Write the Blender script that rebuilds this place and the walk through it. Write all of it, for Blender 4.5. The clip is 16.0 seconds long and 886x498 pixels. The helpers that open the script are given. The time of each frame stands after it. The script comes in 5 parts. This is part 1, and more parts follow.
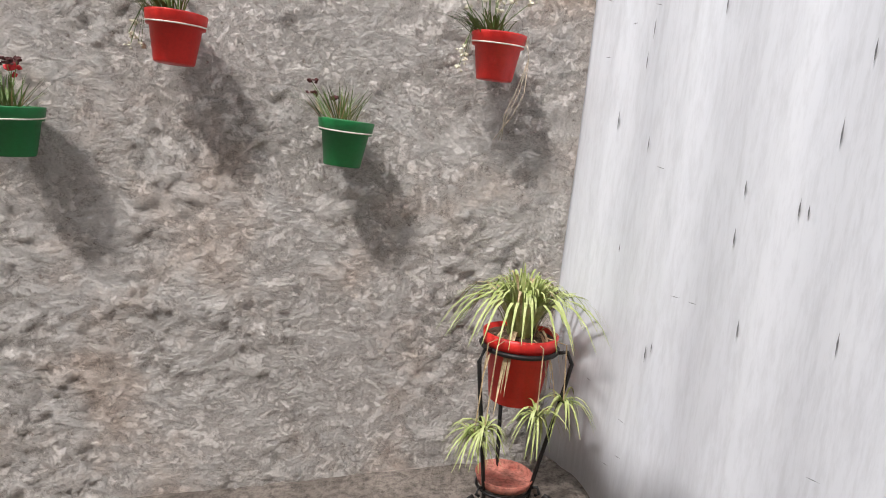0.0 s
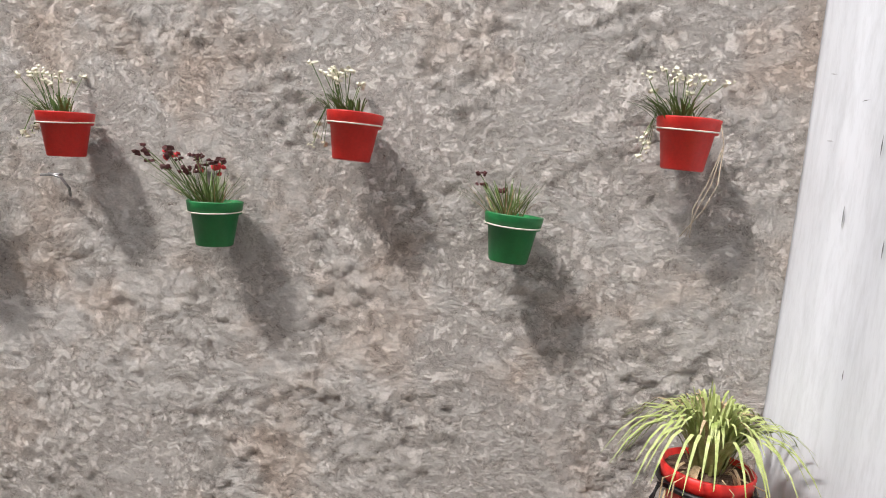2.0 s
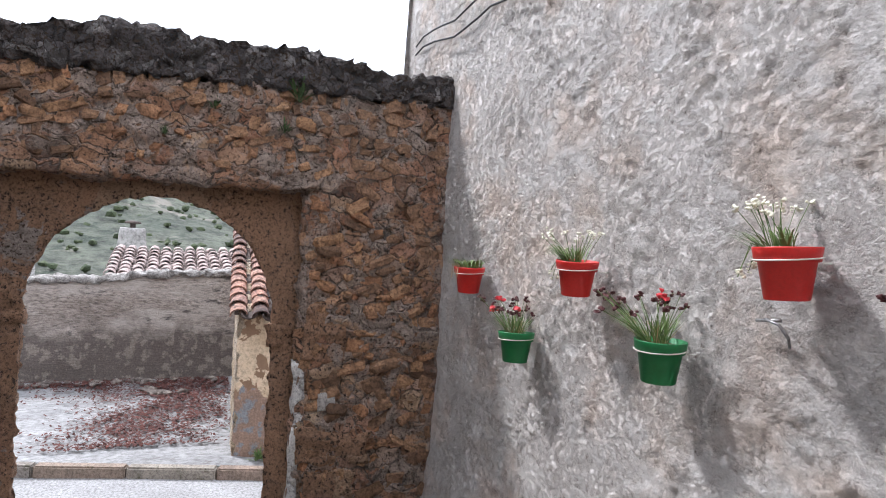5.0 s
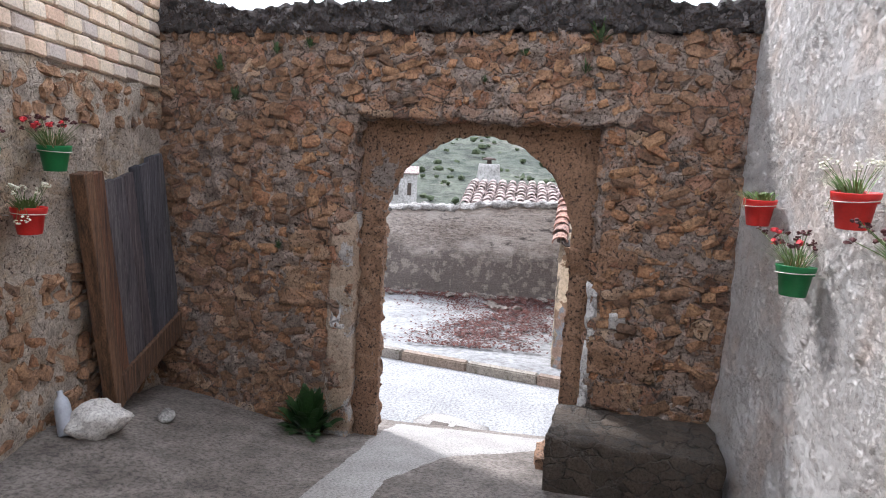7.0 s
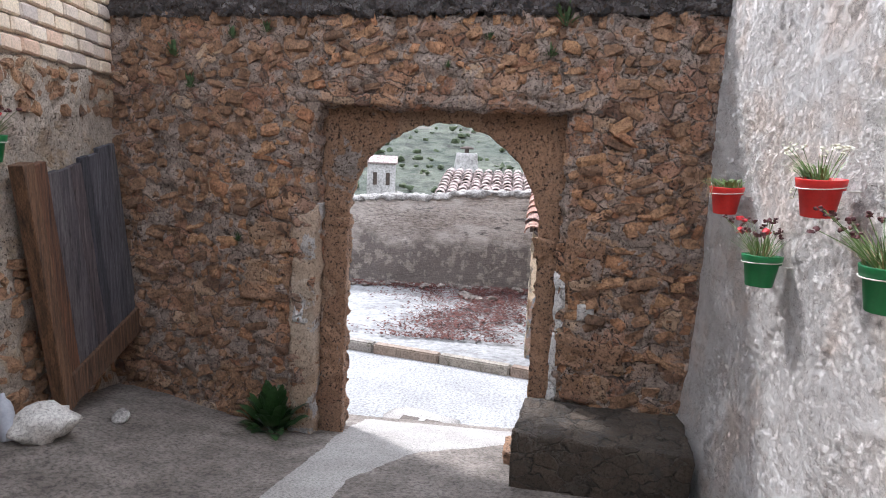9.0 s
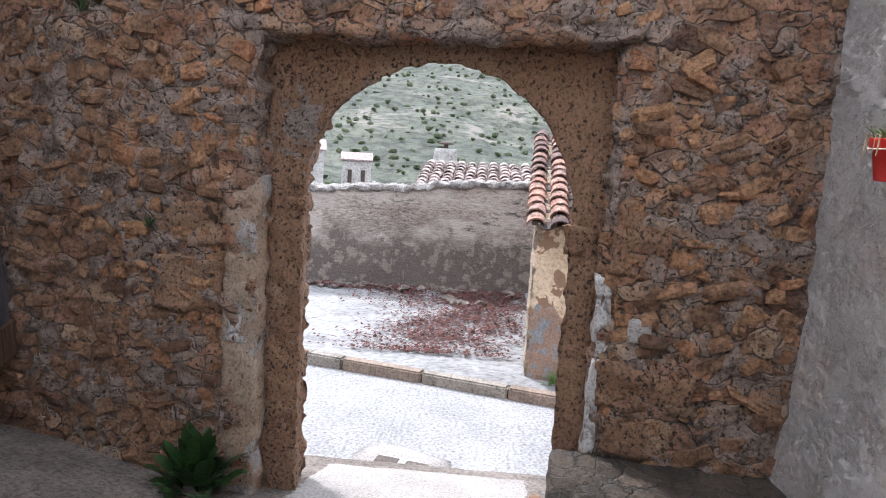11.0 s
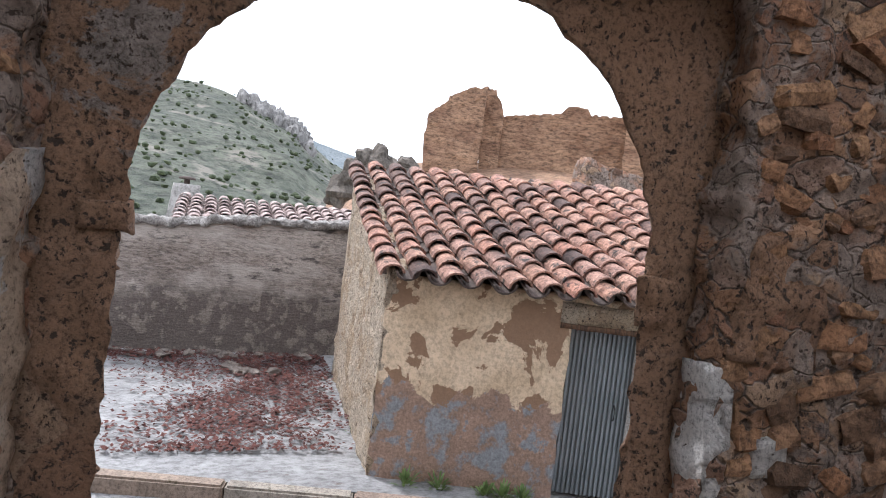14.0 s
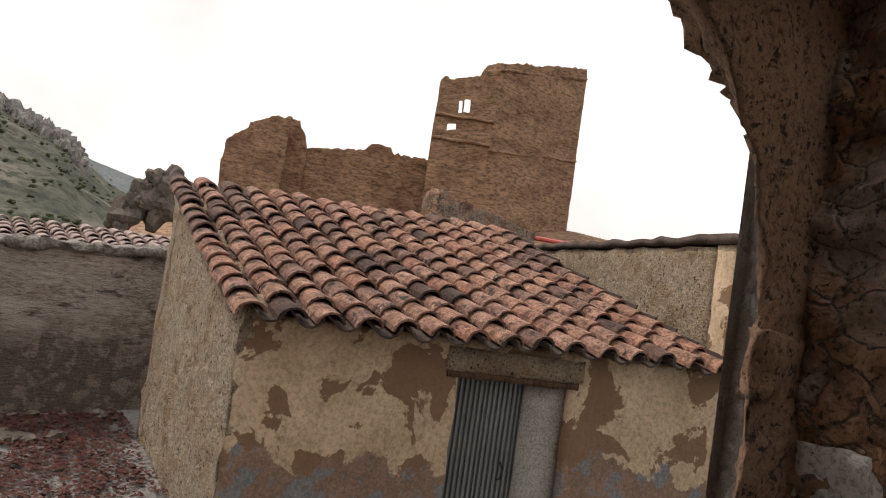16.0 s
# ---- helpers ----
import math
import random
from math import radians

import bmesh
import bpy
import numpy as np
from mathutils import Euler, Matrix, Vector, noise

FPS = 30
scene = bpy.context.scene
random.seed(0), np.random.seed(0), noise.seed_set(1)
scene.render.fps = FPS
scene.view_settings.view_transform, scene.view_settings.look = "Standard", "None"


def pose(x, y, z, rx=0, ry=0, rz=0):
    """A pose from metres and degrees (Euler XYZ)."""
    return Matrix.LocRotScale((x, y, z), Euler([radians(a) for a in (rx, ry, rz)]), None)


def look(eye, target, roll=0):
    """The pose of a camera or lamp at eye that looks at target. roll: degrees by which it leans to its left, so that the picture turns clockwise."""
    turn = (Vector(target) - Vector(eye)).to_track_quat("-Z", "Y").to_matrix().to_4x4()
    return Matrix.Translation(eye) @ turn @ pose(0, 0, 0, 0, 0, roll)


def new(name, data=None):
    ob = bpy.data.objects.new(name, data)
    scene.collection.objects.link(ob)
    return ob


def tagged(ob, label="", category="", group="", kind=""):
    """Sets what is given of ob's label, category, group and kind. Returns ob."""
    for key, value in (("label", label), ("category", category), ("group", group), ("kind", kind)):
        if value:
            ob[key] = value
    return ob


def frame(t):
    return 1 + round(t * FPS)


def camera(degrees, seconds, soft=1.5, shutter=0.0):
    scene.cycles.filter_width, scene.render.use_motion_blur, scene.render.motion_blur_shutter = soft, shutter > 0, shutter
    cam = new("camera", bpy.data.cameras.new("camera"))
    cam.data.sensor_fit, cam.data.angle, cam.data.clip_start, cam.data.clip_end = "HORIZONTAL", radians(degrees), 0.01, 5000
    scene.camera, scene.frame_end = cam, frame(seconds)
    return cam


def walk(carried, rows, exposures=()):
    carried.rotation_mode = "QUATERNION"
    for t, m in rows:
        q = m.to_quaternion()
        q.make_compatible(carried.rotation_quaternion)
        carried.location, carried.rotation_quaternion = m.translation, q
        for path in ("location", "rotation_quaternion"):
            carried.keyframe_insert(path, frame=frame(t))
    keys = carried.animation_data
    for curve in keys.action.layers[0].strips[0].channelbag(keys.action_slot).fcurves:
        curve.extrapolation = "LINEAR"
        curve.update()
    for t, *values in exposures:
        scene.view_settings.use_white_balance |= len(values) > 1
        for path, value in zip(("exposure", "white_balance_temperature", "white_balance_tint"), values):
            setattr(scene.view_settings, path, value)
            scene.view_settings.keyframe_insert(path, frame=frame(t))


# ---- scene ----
DEGREES = 68.2
cam = camera(DEGREES, 16.0, 1.0)
# seconds, x, y, z, yaw, pitch, roll
PATH = [
    (0.0, 0.0, 0.0, 1.45, -10.4, -9.8, -5.44),
    (0.5, 0.2, 0.111, 1.435, -6.84, -15.48, -3.5),
    (1.0, 0.203, 0.142, 1.51, -4.61, -17.23, -4.55),
    (1.5, 0.208, 0.143, 1.56, 1.39, -9.93, -4.08),
    (2.0, 0.173, 0.173, 1.579, 9.25, -6.49, -5.11),
    (2.5, 0.069, 0.302, 1.564, 16.87, -5.63, -5.13),
    (3.0, 0.01, 0.456, 1.58, 25.73, -4.25, -5.43),
    (3.5, -0.006, 0.569, 1.6, 40.33, -2.25, -6.57),
    (4.0, 0.022, 0.66, 1.645, 52.81, -2.72, -6.53),
    (4.5, -0.069, 0.66, 1.642, 61.07, -0.13, -4.28),
    (5.0, -0.195, 0.623, 1.628, 67.45, -0.39, -3.34),
    (5.2, -0.184, 0.621, 1.626, 71.61, 0.16, -2.03),
    (7.3, 0.356, 0.964, 1.631, 99.47, -7.04, -3.3),
    (7.5, 0.364, 0.985, 1.658, 100.53, -6.2, -3.3),
    (8.0, 0.364, 1.09, 1.682, 100.58, -6.29, -3.39),
    (8.5, 0.356, 1.103, 1.666, 99.22, -8.44, -2.99),
    (9.0, 0.149, 1.032, 1.627, 95.19, -8.54, -2.85),
    (9.2, 0.052, 0.993, 1.607, 93.65, -10.25, -1.81),
    (11.3, -1.51, 0.76, 1.315, 93.18, -8.04, -3.87),
    (11.5, -1.633, 0.726, 1.298, 93.75, -9.92, -5.15),
    (12.0, -1.967, 0.583, 1.247, 91.54, -10.57, -5.34),
    (12.5, -2.261, 0.427, 1.223, 86.43, -10.5, -6.56),
    (13.0, -2.558, 0.248, 1.168, 81.98, -10.01, -6.66),
    (13.5, -2.874, 0.044, 1.107, 73.33, -7.47, -6.39),
    (14.0, -3.175, -0.035, 1.075, 70.09, -1.94, -6.92),
    (14.5, -3.455, -0.084, 1.048, 66.31, -0.6, -8.4),
    (15.0, -3.689, -0.164, 1.014, 61.11, 0.66, -7.31),
    (15.5, -3.92, -0.176, 0.997, 57.48, 3.51, -8.09),
    (16.0, -4.17, -0.22, 0.985, 53.0, 3.4, -8.3),
]
EXPOSURES = [(0.0, -0.1, 6450, 11), (2.0, 0.0, 6500, 11), (3.5, 0.25, 6100, 12), (5.2, 0.15, 5900, 12), (7.5, 0.45, 5850, 12), (9.2, 0.45, 5850, 12), (11.5, 0.45, 5900, 13), (12.5, 0.35, 5950, 13), (13.5, 0.15, 5950, 12), (14.0, 0.0, 5950, 12), (14.5, -0.4, 6000, 12), (15.0, -0.85, 6500, 12), (15.5, -1.1, 7000, 13), (16.0, -1.1, 7300, 14)]
walk(cam, [(t, pose(x, y, z, 90 + pitch, 0, yaw) @ pose(0, 0, 0, 0, 0, -roll)) for t, x, y, z, yaw, pitch, roll in PATH], EXPOSURES)

# ---------------------------------------------------------------- world and sun
SUN_TO = Vector((-0.46, -0.40, 0.84)).normalized()
elev = math.asin(SUN_TO.z)
azim = math.atan2(SUN_TO.x, SUN_TO.y)
world = bpy.data.worlds.new("world")
scene.world = world
world.use_nodes = True
wn, wl = world.node_tree.nodes, world.node_tree.links
wn.clear()
sky = wn.new("ShaderNodeTexSky")
sky.sky_type, sky.sun_disc = "NISHITA", False
sky.sun_elevation, sky.sun_rotation = elev, azim
sky.air_density, sky.dust_density = 1.0, 3.0
wco = wn.new("ShaderNodeTexCoord")
wnoise = wn.new("ShaderNodeTexNoise")
wnoise.inputs["Scale"].default_value, wnoise.inputs["Detail"].default_value = 1.6, 5
wl.new(wco.outputs["Generated"], wnoise.inputs["Vector"])
wramp = wn.new("ShaderNodeValToRGB")
wramp.color_ramp.elements[0].position, wramp.color_ramp.elements[1].position = 0.30, 0.48
wramp.color_ramp.elements[0].color, wramp.color_ramp.elements[1].color = (0.55, 0.55, 0.55, 1), (1, 1, 1, 1)
wl.new(wnoise.outputs["Fac"], wramp.inputs["Fac"])
wmix = wn.new("ShaderNodeMix")
wmix.data_type = "RGBA"
wl.new(wramp.outputs["Color"], wmix.inputs[0])
wl.new(sky.outputs["Color"], wmix.inputs[6])
wmix.inputs[7].default_value = (24.0, 24.6, 25.6, 1)
wbg = wn.new("ShaderNodeBackground")
wbg.inputs["Strength"].default_value = 0.1
wl.new(wmix.outputs[2], wbg.inputs["Color"])
wout = wn.new("ShaderNodeOutputWorld")
wl.new(wbg.outputs[0], wout.inputs["Surface"])

sun_data = bpy.data.lights.new("sun", "SUN")
sun_data.energy, sun_data.angle, sun_data.color = 4.2, radians(5), (1.0, 0.96, 0.91)
sun = new("sun", sun_data)
sun.matrix_world = look((0, 0, 60), Vector((0, 0, 60)) - SUN_TO)


# ---------------------------------------------------------------- materials
def ramp(nt, stops, fac):
    r = nt.nodes.new("ShaderNodeValToRGB")
    e = r.color_ramp.elements
    while len(e) < len(stops):
        e.new(0.5)
    for el, (p, c) in zip(e, stops):
        el.position, el.color = p, (*c, 1)
    nt.links.new(fac, r.inputs["Fac"])
    return r.outputs["Color"]


def noise_node(nt, vec, scale, detail=4, rough=0.6, dist=0.0, kind="noise"):
    if kind == "noise":
        n = nt.nodes.new("ShaderNodeTexNoise")
        n.inputs["Detail"].default_value, n.inputs["Roughness"].default_value, n.inputs["Distortion"].default_value = detail, rough, dist
        out = n.outputs["Fac"]
    else:
        n = nt.nodes.new("ShaderNodeTexVoronoi")
        out = n.outputs["Distance"]
    n.inputs["Scale"].default_value = scale
    nt.links.new(vec, n.inputs["Vector"])
    return out


def mixc(nt, fac, a, b, mode="MIX"):
    m = nt.nodes.new("ShaderNodeMix")
    m.data_type, m.blend_type = "RGBA", mode
    for sock, v in ((m.inputs[0], fac), (m.inputs[6], a), (m.inputs[7], b)):
        if isinstance(v, (int, float)):
            sock.default_value = v
        elif isinstance(v, tuple):
            sock.default_value = (*v, 1)
        else:
            nt.links.new(v, sock)
    return m.outputs[2]


def material(name, dark, light, scale=3.0, grain=60.0, rough=0.85, bump=0.3, metal=0.0, patch=None, patch_at=(0.52, 0.6), patch_scale=1.2,
             random_tint=0.0, spots=None, stretch=(1, 1, 1), local=False, distance=0.02, detail=6, contrast=0.7):
    """Two colours by coarse noise, fine grain, an optional patch colour with crisp edges, optional dark spots."""
    m = bpy.data.materials.new(name)
    m.use_nodes = True
    nt = m.node_tree
    b = nt.nodes["Principled BSDF"]
    if local:
        vec = nt.nodes.new("ShaderNodeTexCoord").outputs["Object"]
    else:
        vec = nt.nodes.new("ShaderNodeNewGeometry").outputs["Position"]
    mp = nt.nodes.new("ShaderNodeMapping")
    mp.inputs["Scale"].default_value = stretch
    nt.links.new(vec, mp.inputs["Vector"])
    vec = mp.outputs["Vector"]
    coarse = noise_node(nt, vec, scale, detail, 0.65)
    col = ramp(nt, [(0.32, dark), (0.68, light)], coarse)
    fine = noise_node(nt, vec, grain, 6, 0.75)
    col = mixc(nt, contrast, col, ramp(nt, [(0.36, (0.22, 0.21, 0.20)), (0.56, (1.08, 1.08, 1.08))], fine), "MULTIPLY")
    if patch:
        pn = noise_node(nt, vec, patch_scale, 6, 0.6, 0.4)
        k = ramp(nt, [(patch_at[0], (0, 0, 0)), (patch_at[1], (1, 1, 1))], pn)
        col = mixc(nt, k, col, mixc(nt, 0.4, patch, ramp(nt, [(0.3, (0.5, 0.5, 0.5)), (0.7, (1.1, 1.1, 1.1))], fine), "MULTIPLY"))
    if spots:
        sn = noise_node(nt, vec, spots[1], 5, 0.75)
        k = ramp(nt, [(spots[2], (0, 0, 0)), (spots[2] + 0.1, (1, 1, 1))], sn)
        col = mixc(nt, k, col, spots[0])
    if random_tint:
        oi = nt.nodes.new("ShaderNodeObjectInfo")
        k = 1 - random_tint
        tint = ramp(nt, [(0.0, (k * 0.85, k * 0.8, k * 0.8)), (0.35, (1.0, 0.92, 0.85)), (0.6, (1.1, 1.0, 0.85)), (0.8, (0.95, 0.72, 0.6)), (1.0, (1.15, 1.1, 1.0))], oi.outputs["Random"])
        col = mixc(nt, 1.0, col, tint, "MULTIPLY")
    nt.links.new(col, b.inputs["Base Color"])
    b.inputs["Roughness"].default_value, b.inputs["Metallic"].default_value = rough, metal
    if bump:
        bp = nt.nodes.new("ShaderNodeBump")
        bp.inputs["Strength"].default_value, bp.inputs["Distance"].default_value = bump, distance
        add = nt.nodes.new("ShaderNodeMath")
        add.operation = "MULTIPLY_ADD"
        add.inputs[1].default_value = 0.5
        nt.links.new(fine, add.inputs[0])
        nt.links.new(coarse, add.inputs[2])
        nt.links.new(add.outputs[0], bp.inputs["Height"])
        nt.links.new(bp.outputs[0], b.inputs["Normal"])
    return m


M = {}


def scaled_sum(nt, terms):
    """Sum of sockets, each times its weight."""
    total = None
    for src, amount in terms:
        q = nt.nodes.new("ShaderNodeMath")
        q.operation = "MULTIPLY_ADD"
        q.inputs[1].default_value, q.inputs[2].default_value = amount, 0.0
        nt.links.new(src, q.inputs[0])
        if total is not None:
            nt.links.new(total, q.inputs[2])
        total = q.outputs[0]
    return total


def render_material():
    """Rough-cast cement: raised trowelled plates with ragged edges over a crumbly coat."""
    m = bpy.data.materials.new("rough_cement_render")
    m.use_nodes = True
    nt = m.node_tree
    p = nt.nodes["Principled BSDF"]
    geo = nt.nodes.new("ShaderNodeNewGeometry").outputs["Position"]
    mp = nt.nodes.new("ShaderNodeMapping")
    mp.inputs["Rotation"].default_value = (0, radians(28), 0)
    mp.inputs["Scale"].default_value = (0.8, 1, 1.2)
    nt.links.new(geo, mp.inputs["Vector"])
    vec = mp.outputs["Vector"]
    field = scaled_sum(nt, ((noise_node(nt, vec, 8.0, 10, 0.72, 0.4), 0.7), (noise_node(nt, vec, 1.4, 4, 0.6), 0.3)))
    plate = ramp(nt, [(0.495, (0, 0, 0)), (0.545, (1, 1, 1))], field)
    crumb = noise_node(nt, geo, 30, 8, 0.74, 0.2)
    grit = ramp(nt, [(0.39, (0, 0, 0)), (0.53, (1, 1, 1))], crumb)
    dust = noise_node(nt, vec, 120, 4, 0.7)
    stain = noise_node(nt, geo, 1.1, 5, 0.6)
    smooth_c = ramp(nt, [(0.3, (0.71, 0.665, 0.63)), (0.7, (0.80, 0.76, 0.73))], stain)
    # The lowest crumb is coloured dark, as shade inside the pits.
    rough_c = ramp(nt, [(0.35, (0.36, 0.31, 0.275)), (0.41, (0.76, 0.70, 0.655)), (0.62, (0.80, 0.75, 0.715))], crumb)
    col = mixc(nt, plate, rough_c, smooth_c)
    # Dark line along plate edges: crevice shade painted into the colour.
    lip_shade = ramp(nt, [(0.484, (1, 1, 1)), (0.496, (0.42, 0.38, 0.36)), (0.508, (1, 1, 1))], field)
    col = mixc(nt, 0.6, col, lip_shade, "MULTIPLY")
    warm = ramp(nt, [(0.5, (1, 1, 1)), (0.68, (0.97, 0.87, 0.80))], noise_node(nt, geo, 2.3, 4, 0.6))
    col = mixc(nt, 1.0, col, warm, "MULTIPLY")
    col = mixc(nt, 0.5, col, ramp(nt, [(0.35, (0.7, 0.69, 0.68)), (0.6, (1.1, 1.1, 1.1))], dust), "MULTIPLY")
    nt.links.new(col, p.inputs["Base Color"])
    p.inputs["Roughness"].default_value = 0.95
    bp = nt.nodes.new("ShaderNodeBump")
    bp.inputs["Strength"].default_value, bp.inputs["Distance"].default_value = 1.0, 0.07
    damp = mixc(nt, plate, grit, mixc(nt, 0.75, grit, (1.0, 1.0, 1.0)))
    nt.links.new(scaled_sum(nt, ((damp, 0.34), (crumb, 0.4), (plate, 0.12), (dust, 0.04))), bp.inputs["Height"])
    nt.links.new(bp.outputs[0], p.inputs["Normal"])
    return m


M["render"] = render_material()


def masonry_material(name, scale, tones, mortar, cover=(0.52, 0.60), lichen=0.60, flat=1.7, relief=0.05, pits=0.56, joints=1.0):
    """Rubble: irregular stones of several tones with recessed dark joints, partly smeared over with mortar, pitted and stained."""
    m = bpy.data.materials.new(name)
    m.use_nodes = True
    nt = m.node_tree
    p = nt.nodes["Principled BSDF"]
    geo = nt.nodes.new("ShaderNodeNewGeometry").outputs["Position"]
    warp = nt.nodes.new("ShaderNodeTexNoise")
    warp.inputs["Scale"].default_value, warp.inputs["Detail"].default_value = 6.0, 3
    nt.links.new(geo, warp.inputs["Vector"])
    shift = nt.nodes.new("ShaderNodeVectorMath")
    shift.operation = "MULTIPLY_ADD"
    shift.inputs[1].default_value = (0.16, 0.16, 0.16)
    nt.links.new(warp.outputs["Color"], shift.inputs[0])
    nt.links.new(geo, shift.inputs[2])
    mp = nt.nodes.new("ShaderNodeMapping")
    mp.inputs["Scale"].default_value = (1, 1, flat)
    nt.links.new(shift.outputs[0], mp.inputs["Vector"])
    cells = []
    for feature in ("F1", "DISTANCE_TO_EDGE"):
        v = nt.nodes.new("ShaderNodeTexVoronoi")
        v.feature = feature
        v.inputs["Scale"].default_value = scale
        nt.links.new(mp.outputs["Vector"], v.inputs["Vector"])
        cells.append(v)
    sep = nt.nodes.new("ShaderNodeSeparateColor")
    nt.links.new(cells[0].outputs["Color"], sep.inputs[0])
    stone = ramp(nt, [(k / (len(tones) - 1), c) for k, c in enumerate(tones)], sep.outputs[0])
    joint = ramp(nt, [(0.008, (0, 0, 0)), (0.05, (1, 1, 1))], cells[1].outputs["Distance"])
    smear = ramp(nt, [(cover[0], (0, 0, 0)), (cover[1], (1, 1, 1))], noise_node(nt, geo, 2.4, 8, 0.68, 0.5))
    fine = noise_node(nt, geo, 55, 8, 0.78)
    mid = noise_node(nt, geo, 13, 7, 0.7)
    mortar_c = ramp(nt, [(0.35, tuple(c * 0.62 for c in mortar)), (0.62, mortar)], mid)
    deep = mixc(nt, ramp(nt, [(0.46, (0, 0, 0)), (0.54, (1, 1, 1))], noise_node(nt, geo, 5.0, 5, 0.65)), tuple(c * 0.30 for c in mortar), mortar_c)
    joint = mixc(nt, joints, (1.0, 1.0, 1.0), joint)
    col = mixc(nt, joint, deep, stone)
    col = mixc(nt, smear, col, mortar_c)
    col = mixc(nt, 0.85, col, ramp(nt, [(0.34, (0.20, 0.18, 0.17)), (0.50, (1.0, 1.0, 1.0)), (0.7, (1.25, 1.22, 1.18))], fine), "MULTIPLY")
    hole = ramp(nt, [(pits, (0, 0, 0)), (pits + 0.05, (1, 1, 1))], noise_node(nt, geo, 38, 5, 0.66, 0.3))
    col = mixc(nt, hole, col, (0.085, 0.058, 0.043))
    stain = ramp(nt, [(lichen, (0, 0, 0)), (lichen + 0.07, (0.8, 0.8, 0.8))], noise_node(nt, geo, 3.7, 9, 0.75))
    col = mixc(nt, stain, col, (0.07, 0.062, 0.055))
    nt.links.new(col, p.inputs["Base Color"])
    p.inputs["Roughness"].default_value = 0.95
    total = scaled_sum(nt, ((joint, 0.55), (fine, 0.35), (mid, 0.8), (hole, -0.5)))
    bp = nt.nodes.new("ShaderNodeBump")
    bp.inputs["Strength"].default_value, bp.inputs["Distance"].default_value = 1.0, relief
    nt.links.new(total, bp.inputs["Height"])
    nt.links.new(bp.outputs[0], p.inputs["Normal"])
    return m


M["rubble"] = masonry_material("rubble_masonry", 5.5, ((0.15, 0.085, 0.06), (0.46, 0.265, 0.155), (0.30, 0.15, 0.09), (0.37, 0.275, 0.215), (0.40, 0.20, 0.12), (0.51, 0.36, 0.24)), (0.41, 0.32, 0.265), cover=(0.48, 0.535), lichen=0.585, pits=0.57, joints=0.85)
M["stone"] = material("rubble_stone", (0.21, 0.125, 0.075), (0.50, 0.315, 0.195), 9, 45, 0.9, 1.0, random_tint=0.5, spots=((0.06, 0.043, 0.035), 11, 0.60), distance=0.03, contrast=0.85)
M["ashlar"] = masonry_material("arch_stone", 2.2, ((0.28, 0.155, 0.095), (0.37, 0.22, 0.135), (0.31, 0.185, 0.115), (0.41, 0.27, 0.175)), (0.36, 0.30, 0.26), cover=(0.60, 0.63), lichen=0.62, flat=1.0, pits=0.565, joints=0.12)
M["quoin"] = masonry_material("pale_limed_stone", 3.0, ((0.44, 0.32, 0.225), (0.56, 0.46, 0.36), (0.50, 0.37, 0.27)), (0.60, 0.57, 0.545), cover=(0.50, 0.53), lichen=0.68, flat=1.0, pits=0.61, joints=0.1)
M["lime"] = masonry_material("white_lime_patch", 3.0, ((0.60, 0.57, 0.54), (0.70, 0.68, 0.66)), (0.50, 0.46, 0.43), cover=(0.56, 0.60), lichen=0.70, flat=1.0, pits=0.65, joints=0.5)
M["cap"] = masonry_material("lichen_cap", 15.0, ((0.05, 0.045, 0.046), (0.16, 0.135, 0.13), (0.09, 0.08, 0.08), (0.30, 0.275, 0.265)), (0.13, 0.11, 0.105), cover=(0.55, 0.62), lichen=0.54, flat=1.2, relief=0.07, pits=0.53)
M["white_brick"] = material("pale_brick", (0.60, 0.53, 0.45), (0.76, 0.69, 0.60), 3, 60, 0.92, 0.5, random_tint=0.14, contrast=0.4)
M["brick_mortar"] = material("pale_mortar", (0.52, 0.45, 0.38), (0.66, 0.58, 0.50), 4, 60, 0.95, 0.6)
M["adobe"] = masonry_material("earth_render", 6.0, ((0.36, 0.25, 0.155), (0.54, 0.41, 0.28), (0.42, 0.30, 0.20), (0.58, 0.48, 0.36)), (0.60, 0.50, 0.405), cover=(0.42, 0.52), lichen=0.63, relief=0.06, pits=0.59, joints=0.35)
M["floor"] = material("yard_concrete", (0.15, 0.125, 0.105), (0.32, 0.275, 0.24), 3.0, 34, 0.95, 1.0, spots=((0.12, 0.096, 0.08), 7, 0.58), contrast=0.8, distance=0.05)
M["path"] = material("smooth_concrete", (0.28, 0.255, 0.235), (0.40, 0.375, 0.35), 2, 60, 0.9, 0.3)
M["street"] = material("pale_street", (0.27, 0.265, 0.265), (0.39, 0.385, 0.385), 1.5, 30, 0.92, 0.8, spots=((0.22, 0.215, 0.21), 16, 0.56), contrast=0.75)
M["lot"] = material("gravel_lot", (0.22, 0.215, 0.215), (0.38, 0.375, 0.37), 2.2, 22, 0.95, 1.0, spots=((0.13, 0.10, 0.09), 5, 0.60), distance=0.05, contrast=0.6, stretch=(1, 0.5, 1))
M["kerb"] = material("kerb_stone", (0.20, 0.19, 0.175), (0.36, 0.345, 0.32), 4, 40, 0.9, 0.6, random_tint=0.12, spots=((0.09, 0.085, 0.06), 6, 0.58))
